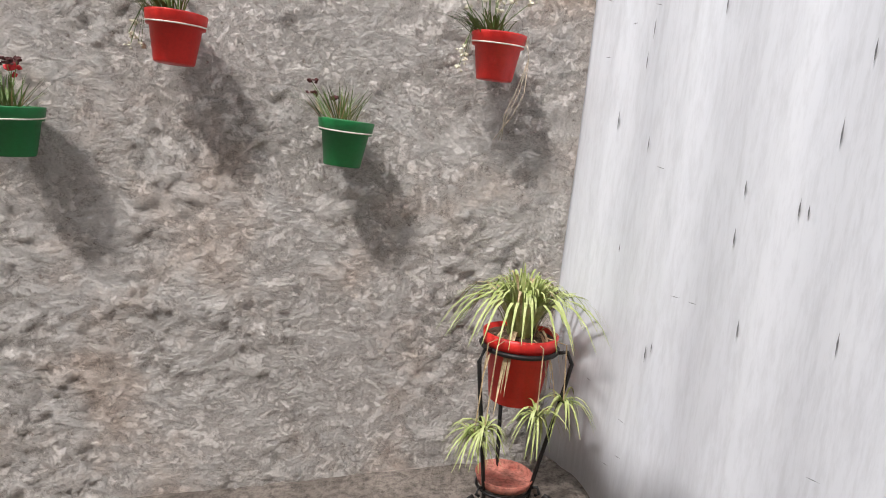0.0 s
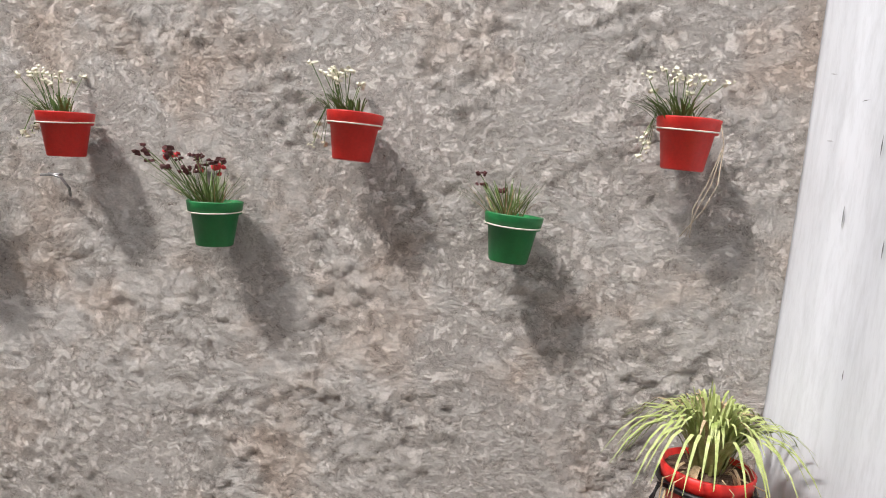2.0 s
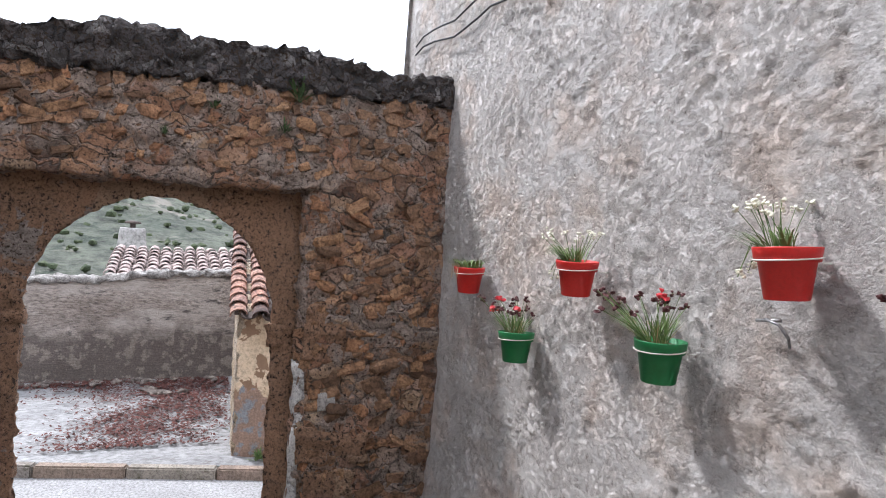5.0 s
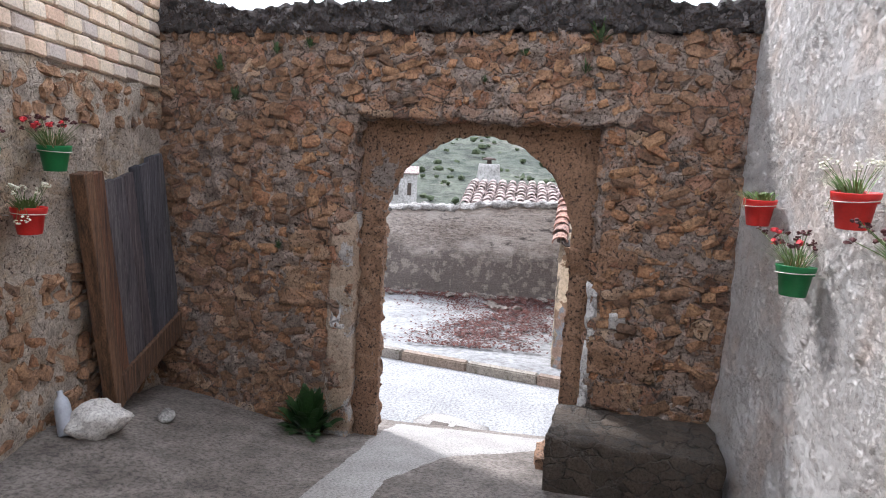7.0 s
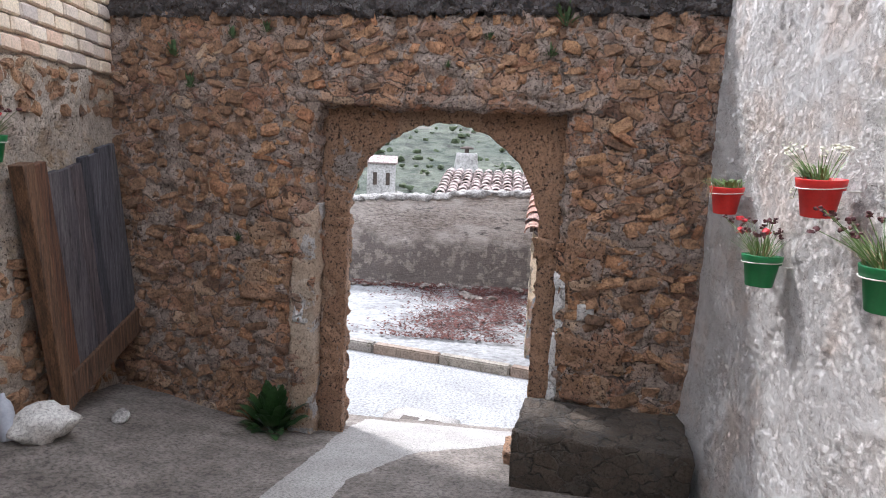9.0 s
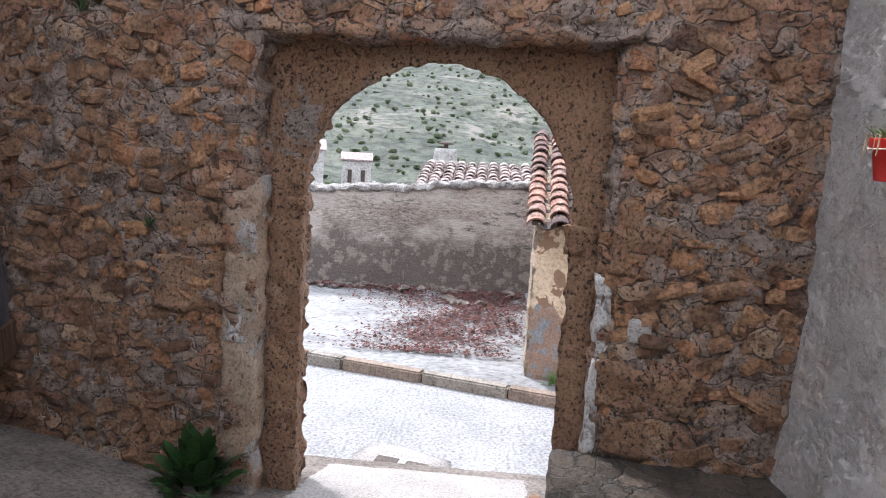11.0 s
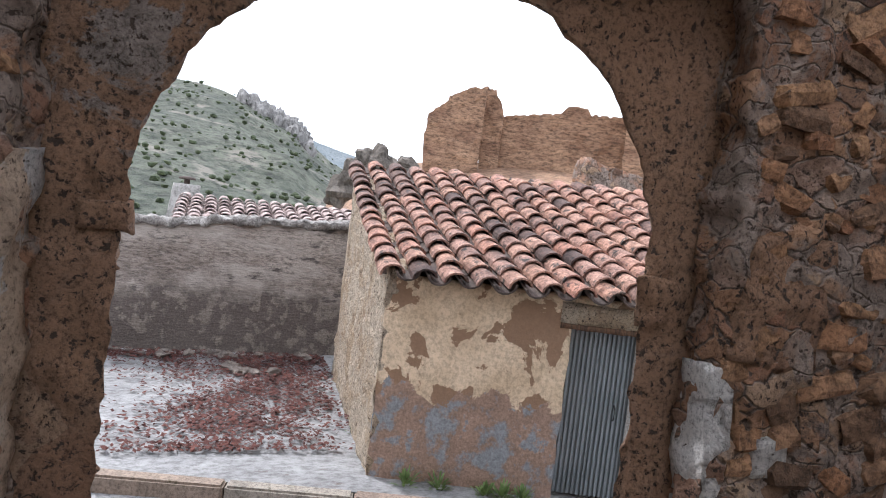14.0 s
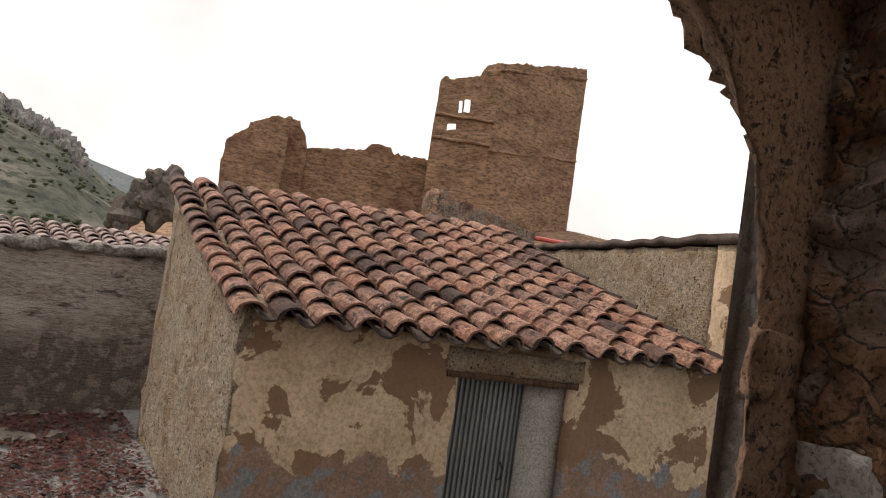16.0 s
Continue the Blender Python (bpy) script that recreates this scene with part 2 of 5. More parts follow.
M["fence"] = material("old_garden_wall", (0.19, 0.15, 0.125), (0.50, 0.43, 0.375), 2.0, 20, 0.95, 1.0, spots=((0.085, 0.072, 0.065), 4.0, 0.56), stretch=(1, 0.5, 1.7), distance=0.06, contrast=0.85, patch=(0.42, 0.365, 0.32), patch_at=(0.48, 0.60), patch_scale=1.3)
M["coping"] = material("weathered_coping", (0.12, 0.105, 0.095), (0.46, 0.43, 0.40), 7, 40, 0.95, 0.9, spots=((0.07, 0.06, 0.05), 6, 0.56), contrast=0.8, distance=0.04)
M["shed"] = material("flaking_ochre_plaster", (0.52, 0.385, 0.25), (0.74, 0.58, 0.41), 2.5, 26, 0.93, 0.7, patch=(0.27, 0.165, 0.10), patch_at=(0.53, 0.54), patch_scale=1.9, distance=0.04, contrast=0.45, spots=((0.16, 0.10, 0.065), 5.5, 0.64))


def dado(m, colour, level, bare=(0.31, 0.205, 0.15), edge=0.01):
    """A lower band of cement repair with a ragged upper edge, over an existing plaster."""
    nt = m.node_tree
    p = nt.nodes["Principled BSDF"]
    old = p.inputs["Base Color"].links[0].from_socket
    pos = nt.nodes.new("ShaderNodeNewGeometry").outputs["Position"]
    sep = nt.nodes.new("ShaderNodeSeparateXYZ")
    nt.links.new(pos, sep.inputs[0])
    n = noise_node(nt, pos, 2.2, 6, 0.62, 0.4)
    k = nt.nodes.new("ShaderNodeMath")
    k.operation = "MULTIPLY_ADD"
    k.inputs[1].default_value = -1.3
    nt.links.new(n, k.inputs[0])
    nt.links.new(sep.outputs["Z"], k.inputs[2])
    mask = ramp(nt, [(0.5 - edge, (1, 1, 1)), (0.5 + edge, (0, 0, 0))], map_to(nt, k.outputs[0], level))
    brick = ramp(nt, [(0.40, colour), (0.46, bare), (0.56, tuple(c * 1.2 for c in bare)), (0.60, colour)], noise_node(nt, pos, 3.1, 6, 0.65))
    fine = ramp(nt, [(0.3, (0.55, 0.55, 0.55)), (0.7, (1.1, 1.1, 1.1))], noise_node(nt, pos, 40, 4, 0.7))
    nt.links.new(mixc(nt, mask, old, mixc(nt, 1.0, brick, fine, "MULTIPLY")), p.inputs["Base Color"])


def map_to(nt, value, level):
    q = nt.nodes.new("ShaderNodeMath")
    q.operation = "ADD"
    q.inputs[1].default_value = 0.5 - level
    nt.links.new(value, q.inputs[0])
    return q.outputs[0]


dado(M["shed"], (0.27, 0.28, 0.29), -0.90)
dado(M["fence"], (0.27, 0.225, 0.19), -0.75, (0.13, 0.105, 0.09), 0.2)
M["gable"] = masonry_material("rough_gable_render", 9.0, ((0.34, 0.235, 0.15), (0.52, 0.395, 0.27), (0.43, 0.31, 0.20), (0.58, 0.46, 0.33)), (0.62, 0.505, 0.38), cover=(0.44, 0.54), lichen=0.68, relief=0.09, pits=0.585, joints=0.3)
M["tile"] = material("clay_roof_tile", (0.13, 0.066, 0.053), (0.50, 0.32, 0.265), 8, 45, 0.88, 0.8, random_tint=0.75, spots=((0.03, 0.025, 0.023), 9, 0.53), contrast=0.85)
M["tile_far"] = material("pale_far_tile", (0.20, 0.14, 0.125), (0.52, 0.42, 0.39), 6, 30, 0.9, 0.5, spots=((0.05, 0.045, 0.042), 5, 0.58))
# Dark copy of the tile colour; under the cover tiles it paints gap shade.
M["tile_dark"] = material("dark_roof_tile", (0.055, 0.042, 0.035), (0.14, 0.10, 0.085), 7, 60, 0.9, 0.5)
M["red"] = material("red_plastic", (0.62, 0.022, 0.018), (0.68, 0.03, 0.022), 8, 90, 0.42, 0.04, contrast=0.15)
M["green"] = material("green_plastic", (0.012, 0.17, 0.05), (0.016, 0.21, 0.06), 8, 90, 0.42, 0.04, contrast=0.15)
M["terracotta"] = material("terracotta", (0.55, 0.25, 0.14), (0.66, 0.33, 0.2), 12, 70, 0.85, 0.2)
M["dish"] = material("dusty_red_clay", (0.40, 0.10, 0.07), (0.50, 0.22, 0.17), 14, 70, 0.8, 0.2)
M["soil"] = material("potting_soil", (0.10, 0.06, 0.04), (0.28, 0.19, 0.13), 30, 120, 1.0, 0.8)
M["wire"] = material("white_wire", (0.62, 0.58, 0.5), (0.75, 0.72, 0.65), 20, 90, 0.5, 0.0, contrast=0.15)
M["iron"] = material("black_iron", (0.012, 0.011, 0.012), (0.03, 0.028, 0.027), 20, 90, 0.45, 0.15, metal=0.5, contrast=0.15)
M["leaf"] = material("leaf_green", (0.075, 0.13, 0.03), (0.19, 0.27, 0.085), 14, 60, 0.6, 0.0, contrast=0.15)
M["leaf_pale"] = material("pale_striped_leaf", (0.22, 0.29, 0.06), (0.52, 0.56, 0.25), 22, 60, 0.55, 0.0, contrast=0.15)
M["leaf_dry"] = material("dry_leaf", (0.42, 0.30, 0.16), (0.62, 0.48, 0.30), 20, 60, 0.8, 0.0)
M["leaf_dark"] = material("dark_glossy_leaf", (0.02, 0.055, 0.015), (0.045, 0.10, 0.03), 12, 60, 0.4, 0.1)
M["weed"] = material("wall_weed_leaf", (0.03, 0.06, 0.02), (0.09, 0.15, 0.05), 30, 80, 0.7, 0.0)
M["petal_white"] = material("cream_petal", (0.70, 0.66, 0.50), (0.82, 0.79, 0.66), 40, 90, 0.7, 0.0, contrast=0.15)
M["petal_red"] = material("red_petal", (0.50, 0.02, 0.03), (0.68, 0.05, 0.06), 40, 90, 0.7, 0.0, contrast=0.15)
M["petal_dark"] = material("withered_bloom", (0.05, 0.015, 0.015), (0.13, 0.035, 0.035), 40, 90, 0.8, 0.0)
M["sheet"] = material("white_sheet_metal", (0.52, 0.535, 0.58), (0.68, 0.695, 0.73), 0.9, 40, 0.45, 0.03, stretch=(1, 1, 0.15), contrast=0.15)
M["mark"] = material("dark_scratch", (0.10, 0.10, 0.11), (0.2, 0.2, 0.21), 20, 60, 0.7, 0.0)
M["old_wood"] = material("weathered_brown_wood", (0.05, 0.028, 0.018), (0.24, 0.135, 0.075), 4, 30, 0.85, 1.0, stretch=(9, 9, 0.5), random_tint=0.35, contrast=0.85)
M["blue_wood"] = material("faded_blue_grey_wood", (0.03, 0.031, 0.042), (0.17, 0.17, 0.205), 4, 30, 0.85, 1.0, stretch=(9, 9, 0.5), random_tint=0.4, contrast=0.85)
M["raw_wood"] = material("raw_wood", (0.38, 0.26, 0.15), (0.55, 0.40, 0.26), 8, 60, 0.8, 0.3)
M["white_stone"] = material("white_boulder", (0.45, 0.41, 0.37), (0.72, 0.69, 0.64), 6, 50, 0.9, 0.6, spots=((0.25, 0.2, 0.16), 8, 0.62))
M["bench"] = masonry_material("mossy_bench_stone", 6.0, ((0.05, 0.038, 0.028), (0.12, 0.09, 0.065), (0.08, 0.065, 0.05)), (0.15, 0.125, 0.10), cover=(0.58, 0.66), lichen=0.56)
M["zinc"] = material("painted_corrugated_steel", (0.17, 0.19, 0.20), (0.25, 0.27, 0.28), 3, 60, 0.5, 0.05, metal=0.3, contrast=0.15)
M["grey_paint"] = material("grey_painted_reveal", (0.34, 0.325, 0.30), (0.44, 0.42, 0.39), 3, 60, 0.85, 0.2)
M["dark"] = material("dark_timber", (0.03, 0.02, 0.015), (0.07, 0.045, 0.03), 4, 40, 0.8, 0.3)
M["castle"] = material("castle_stone", (0.19, 0.105, 0.065), (0.40, 0.25, 0.155), 0.2, 1.1, 0.95, 1.0, spots=((0.10, 0.06, 0.04), 0.8, 0.56), distance=0.4, stretch=(0.8, 0.8, 2.4), contrast=0.9)
M["hill"] = material("scrub_hillside", (0.04, 0.05, 0.034), (0.12, 0.125, 0.09), 0.03, 0.22, 0.95, 1.0, spots=((0.02, 0.029, 0.017), 0.20, 0.54), distance=3.0, contrast=0.95, patch=(0.19, 0.17, 0.14), patch_at=(0.58, 0.66), patch_scale=0.045)
M["cliff"] = material("grey_cliff", (0.17, 0.165, 0.16), (0.36, 0.34, 0.32), 0.05, 0.5, 0.95, 0.9, distance=2.0, stretch=(1, 1, 0.4))
M["cliff_near"] = material("brown_crag_rock", (0.07, 0.06, 0.05), (0.21, 0.175, 0.145), 0.8, 5, 0.95, 1.0, distance=0.2)
# Distance haze is mixed into this base colour; the scene has no mist.
M["far_hill"] = material("haze_tinted_far_hill", (0.10, 0.125, 0.14), (0.17, 0.19, 0.20), 0.02, 0.3, 0.95, 0.3)
M["bush"] = material("hill_bush", (0.03, 0.045, 0.02), (0.07, 0.085, 0.035), 0.5, 4, 0.9, 0.3)
M["house"] = material("far_house_wall", (0.30, 0.28, 0.26), (0.44, 0.41, 0.385), 0.6, 6, 0.9, 0.2)
M["redsheet"] = material("red_roof_sheet", (0.42, 0.055, 0.045), (0.52, 0.09, 0.07), 2, 30, 0.6, 0.1)
M["litter"] = material("reddish_leaf_litter", (0.05, 0.016, 0.014), (0.15, 0.05, 0.036), 9, 60, 0.95, 0.3)
M["steel"] = material("galvanised_steel", (0.35, 0.35, 0.36), (0.5, 0.5, 0.5), 6, 60, 0.4, 0.05, metal=0.8)
M["cable"] = material("black_cable", (0.02, 0.02, 0.02), (0.04, 0.04, 0.04), 20, 60, 0.6, 0.0)
M["string"] = material("dry_string", (0.55, 0.45, 0.33), (0.68, 0.58, 0.45), 20, 60, 0.9, 0.0)
M["plastic"] = material("white_plastic_bottle", (0.30, 0.31, 0.34), (0.48, 0.49, 0.52), 6, 60, 0.5, 0.02, contrast=0.15)


# ---------------------------------------------------------------- mesh helpers
def mesh_ob(name, verts, faces, mat, smooth=False, parent=None, mats=None, face_mats=None):
    me = bpy.data.meshes.new(name)
    me.from_pydata([tuple(v) for v in verts], [], faces)
    for k in (mats or [mat]):
        me.materials.append(k)
    if face_mats is not None:
        me.polygons.foreach_set("material_index", face_mats)
    if smooth:
        me.polygons.foreach_set("use_smooth", [True] * len(me.polygons))
    me.update()
    ob = new(name, me)
    if parent is not None:
        ob.parent = parent
    return ob


def bm_ob(name, bm, mat, smooth=False, parent=None):
    bmesh.ops.recalc_face_normals(bm, faces=bm.faces)
    me = bpy.data.meshes.new(name)
    bm.to_mesh(me)
    bm.free()
    me.materials.append(mat)
    if smooth:
        me.polygons.foreach_set("use_smooth", [True] * len(me.polygons))
    ob = new(name, me)
    if parent is not None:
        ob.parent = parent
    return ob


def jitter(p, amp, scale, octaves=4, seed=0.0):
    """Rough displacement of a point by vector noise."""
    q = Vector(p) * scale + Vector((seed, seed * 1.7, -seed))
    return Vector(p) + noise.turbulence_vector(q, octaves, False, noise_basis="PERLIN_ORIGINAL") * amp


def rough_box(name, s0, s1, d0, d1, z0, z1, mat, place, step=0.06, amp=0.02, scale=6.0, top=None, parent=None, mats=None, cap_from=None):
    """A box in (along, depth, height), gridded, set in the world by place, with an uneven surface. top(s): height of its upper edge."""
    bm = bmesh.new()
    ns, nd, nz = (max(1, int(round(abs(b - a) / step))) for a, b in ((s0, s1), (d0, d1), (z0, z1)))
    cache = {}

    def v(i, j, k):
        if (i, j, k) not in cache:
            s, d = s0 + (s1 - s0) * i / ns, d0 + (d1 - d0) * j / nd
            zt = top(s) if top else z1
            cache[i, j, k] = bm.verts.new(jitter(place(s, d, z0 + (zt - z0) * k / nz), amp, scale))
        return cache[i, j, k]
    for i in range(ns):
        for k in range(nz):
            bm.faces.new((v(i, 0, k), v(i + 1, 0, k), v(i + 1, 0, k + 1), v(i, 0, k + 1)))
            bm.faces.new((v(i, nd, k), v(i, nd, k + 1), v(i + 1, nd, k + 1), v(i + 1, nd, k)))
    for j in range(nd):
        for k in range(nz):
            bm.faces.new((v(0, j, k), v(0, j, k + 1), v(0, j + 1, k + 1), v(0, j + 1, k)))
            bm.faces.new((v(ns, j, k), v(ns, j + 1, k), v(ns, j + 1, k + 1), v(ns, j, k + 1)))
    for i in range(ns):
        for j in range(nd):
            bm.faces.new((v(i, j, 0), v(i, j + 1, 0), v(i + 1, j + 1, 0), v(i + 1, j, 0)))
            bm.faces.new((v(i, j, nz), v(i + 1, j, nz), v(i + 1, j + 1, nz), v(i, j + 1, nz)))
    return bm_ob(name, bm, mat, True, parent)


def tube(points, radius, sides=6, name="tube", mat=None, parent=None, bm=None, cap=True):
    """A round rod along points; given bm, it is only added to it."""
    own = bm is None
    bm = bm or bmesh.new()
    pts = [Vector(p) for p in points]
    rings = []
    for i, p in enumerate(pts):
        d = (pts[min(i + 1, len(pts) - 1)] - pts[max(i - 1, 0)]).normalized()
        a = d.orthogonal().normalized() if abs(d.z) > 0.95 else d.cross(Vector((0, 0, 1))).normalized()
        b = d.cross(a)
        r = radius(i / max(1, len(pts) - 1)) if callable(radius) else radius
        rings.append([bm.verts.new(p + (a * math.cos(k * 2 * math.pi / sides) + b * math.sin(k * 2 * math.pi / sides)) * r) for k in range(sides)])
    for r0, r1 in zip(rings, rings[1:]):
        for k in range(sides):
            bm.faces.new((r0[k], r0[(k + 1) % sides], r1[(k + 1) % sides], r1[k]))
    if cap:
        bm.faces.new(rings[0][::-1])
        bm.faces.new(rings[-1])
    if own:
        return bm_ob(name, bm, mat, True, parent)
    return bm


def lathe(profile, sides, name, mat, parent=None):
    """A turned shape from (radius, height) pairs."""
    verts, faces = [], []
    for r, z in profile:
        for k in range(sides):
            a = 2 * math.pi * k / sides
            verts.append((r * math.cos(a), r * math.sin(a), z))
    n = len(profile)
    for i in range(n - 1):
        for k in range(sides):
            k2 = (k + 1) % sides
            faces.append((i * sides + k, i * sides + k2, (i + 1) * sides + k2, (i + 1) * sides + k))
    faces.append(tuple(range(sides))[::-1])
    faces.append(tuple(range((n - 1) * sides, n * sides)))
    ob = mesh_ob(name, verts, faces, mat, True, parent)
    return ob


def blob(bm, centre, size, rnd, squash=(1, 1, 1), sub=1, rough=0.25):
    """An uneven lump added to bm."""
    made = bmesh.ops.create_icosphere(bm, subdivisions=sub, radius=1.0)["verts"]
    off = Vector((rnd.uniform(0, 50), rnd.uniform(0, 50), rnd.uniform(0, 50)))
    for v in made:
        k = 1 + rough * noise.noise(v.co * 1.6 + off) * 2
        v.co = Vector(centre) + Vector((v.co.x * squash[0], v.co.y * squash[1], v.co.z * squash[2])) * size * k
    return made


def empty(name, m, **tags):
    ob = new(name)
    ob.matrix_world = m
    return tagged(ob, **tags)


# ---------------------------------------------------------------- plan
WALL_Y = 2.45                       # face of the rendered wall with the pots
ARCH_O = Vector((-5.235, 0.0, 0.0))  # foot of the gate wall at y = 0
ARCH_U = Vector((0.150, 0.9887, 0.0))
ARCH_N = Vector((0.9887, -0.150, 0.0))


def arch_at(s, d, z):
    """Along the gate wall (northward), depth outwards from its yard face, height."""
    return ARCH_O + ARCH_U * s - ARCH_N * d + Vector((0, 0, z))


def lerp_table(x, table):
    for (a, za), (b, zb) in zip(table, table[1:]):
        if x <= b:
            k = max(0.0, min(1.0, (x - a) / (b - a)))
            return za + (zb - za) * k
    return table[-1][1]


def yard_z(x, y):
    z = lerp_table(x, [(-6.3, -1.16), (-5.9, -1.05), (-5.2, -0.86), (-3.5, -0.50), (-1.0, -0.06), (0.6, 0.12), (4.0, 0.30)])
    south = max(0.0, min(1.0, (-0.5 - y) / 2.0)) * max(0.0, min(1.0, (-1.5 - x) / 2.0))
    return z + 0.26 * south * south * (3 - 2 * south)


def south_y(x):
    return -2.07 + 0.165 * (x + 3.3)


# ---------------------------------------------------------------- ground
def build_ground():
    verts, faces = [], []
    R = [0, 40, 90, 200, 500, 1200, 4500]
    for i, r in enumerate(R):
        for k in range(48):
            a = 2 * math.pi * k / 48
            verts.append((-8 + r * math.cos(a), r * math.sin(a), -1.7 if r < 30 else -9.0 - 0.004 * r))
    for i in range(len(R) - 1):
        for k in range(48):
            k2 = (k + 1) % 48
            faces.append((i * 48 + k, i * 48 + k2, (i + 1) * 48 + k2, (i + 1) * 48 + k))
    tagged(mesh_ob("ground", verts, faces, M["hill"]), "scrubby valley ground reaching to the horizon", "ground", kind="structure")

    def sheet(name, xs, ys, zf, mat, label, cat):
        v = [(x, y, zf(x, y)) for y in ys for x in xs]
        w = len(xs)
        f = [(j * w + i, j * w + i + 1, (j + 1) * w + i + 1, (j + 1) * w + i) for j in range(len(ys) - 1) for i in range(w - 1)]
        return tagged(mesh_ob(name, v, f, mat, True), label, cat, kind="structure")
    xs = list(np.arange(-6.25, 4.05, 0.06))
    ys = list(np.arange(-3.2, 2.75, 0.06))
    sheet("floor", xs, ys, lambda x, y: yard_z(x, y) + 0.012 * noise.noise(Vector((x * 4, y * 4, 0))) + 0.006 * noise.noise(Vector((x * 17, y * 17, 3))), M["floor"],
          "rough grey concrete yard floor sloping to the gate", "floor")
    sheet("road", [-9.6 + 0.25 * i for i in range(16)], [-24 + 0.5 * i for i in range(97)], lambda x, y: -1.2 + 0.01 * noise.noise(Vector((x, y, 0))), M["street"],
          "pale worn concrete street outside the gate", "road")


KERB_DIR = Vector((0.268, 0.963, 0)).normalized()
KERB_O = Vector((-8.40, 0.0, 0))


def build_kerb_and_lot():
    base = empty("kerb", pose(KERB_O.x, KERB_O.y, -1.2, 0, 0, -15.55), label="low stone kerb along the street edge", category="kerb", kind="structure")
    rnd = random.Random(4)
    y = -9.0
    shared = None
    while y < 9:
        L = 0.98
        if shared is None:
            bm = bmesh.new()
            bmesh.ops.create_cube(bm, size=1, matrix=Matrix.Diagonal((0.15, L - 0.012, 0.26, 1)))
            bmesh.ops.bevel(bm, geom=bm.edges[:], offset=0.018, segments=2, affect="EDGES")
            ob = bm_ob("kerb_stone", bm, M["kerb"], False, base)
            shared = ob.data
        else:
            ob = new("kerb_stone", shared)
            ob.parent = base
        ob.matrix_local = pose(rnd.uniform(-0.006, 0.006), y, 0.0 + rnd.uniform(-0.006, 0.006), 0, rnd.uniform(-1, 1), rnd.uniform(-0.4, 0.4))
        y += L
    # lot behind the kerb
    verts, faces = [], []
    nx, ny = 44, 80
    for j in range(ny):
        for i in range(nx):
            s, w = -9 + 18 * j / (ny - 1), 0.06 + 5.6 * i / (nx - 1)
            p = KERB_O + KERB_DIR * s + Vector((-KERB_DIR.y, KERB_DIR.x, 0)) * w
            z = -1.09 + 0.03 * w + 0.03 * noise.noise(Vector((p.x * 1.5, p.y * 1.5, 0))) + 0.012 * noise.noise(Vector((p.x * 9, p.y * 9, 5)))
            verts.append((p.x, p.y, z))
    for j in range(ny - 1):
        for i in range(nx - 1):
            faces.append((j * nx + i, j * nx + i + 1, (j + 1) * nx + i + 1, (j + 1) * nx + i))
    tagged(mesh_ob("pavement", verts, faces, M["lot"], True), "uneven gravel lot behind the kerb", "gravel ground", kind="structure")


def lot_z(x, y):
    w = (Vector((x, y, 0)) - KERB_O).dot(Vector((-KERB_DIR.y, KERB_DIR.x, 0)))
    return -1.09 + 0.03 * w


# ---------------------------------------------------------------- yard walls
def build_render_wall():
    """Rough-cast wall: thick body with a finely uneven face."""
    x0, x1, z0, z1, step = -5.6, 2.2, -1.3, 5.6, 0.018
    nx, nz = int((x1 - x0) / step), int((z1 - z0) / (step))
    verts, faces = [], []
    for k in range(nz + 1):
        z = z0 + (z1 - z0) * k / nz
        for i in range(nx + 1):
            x = x0 + (x1 - x0) * i / nx
            lump = noise.noise(Vector((x * 1.3, z * 1.3, 1.0))) * 0.02
            zone = max(0.1, min(1.0, 0.6 + 2.2 * noise.noise(Vector((x * 2.6 + 7, z * 2.6, 4.0)))))
            ridge = noise.noise(Vector((x * 11 + z * 4, z * 13 - x * 5, 0))) * 0.009 + (abs(noise.noise(Vector((x * 25 + z * 5, z * 25 - x * 4, 2)))) - 0.2) * 0.030
            foot = 0.05 * max(0.0, -z - 0.2 - 0.15 * x) if x < -2 else 0.0
            lean = 0.08 * max(0.0, min(1.0, (-4.35 - x) / 0.4)) * max(0.0, min(1.0, (0.2 - z) / 0.8))
            verts.append((x, WALL_Y - lump - ridge * zone - min(foot, 0.05) - min(lean, 0.15), z))
    w = nx + 1
    for k in range(nz):
        for i in range(nx):
            a = k * w + i
            faces.append((a, a + 1, a + w + 1, a + w))
    n = len(verts)
    verts += [(x0, WALL_Y + 0.5, z0), (x1, WALL_Y + 0.5, z0), (x1, WALL_Y + 0.5, z1), (x0, WALL_Y + 0.5, z1)]
    faces += [(n, n + 3, n + 2, n + 1), (0, n, n + 1, w - 1), (nz * w, nz * w + w - 1, n + 2, n + 3), (0, nz * w, n + 3, n), (w - 1, n + 1, n + 2, nz * w + w - 1)]
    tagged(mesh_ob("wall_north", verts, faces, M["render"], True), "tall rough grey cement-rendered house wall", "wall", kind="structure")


FRONT = -0.27


def gate_top(s):
    return 2.87 + 0.05 * math.sin(s * 1.7 + 0.5) + 0.03 * math.sin(s * 5.3)


def splayed(s, d, z):
    """Gate wall place, with the opening widening outwards behind its narrow edge."""
    k = max(0.0, d + 0.09)
    right = max(0.0, min(1.0, (s - 0.54) / 0.7))
    left = max(0.0, min(1.0, (0.54 - s) / 0.7))
    up = max(0.0, min(1.0, (z - 1.0) / 0.7))
    return arch_at(s + k * (1.65 * right - 0.35 * left), d, z + 0.5 * k * up)


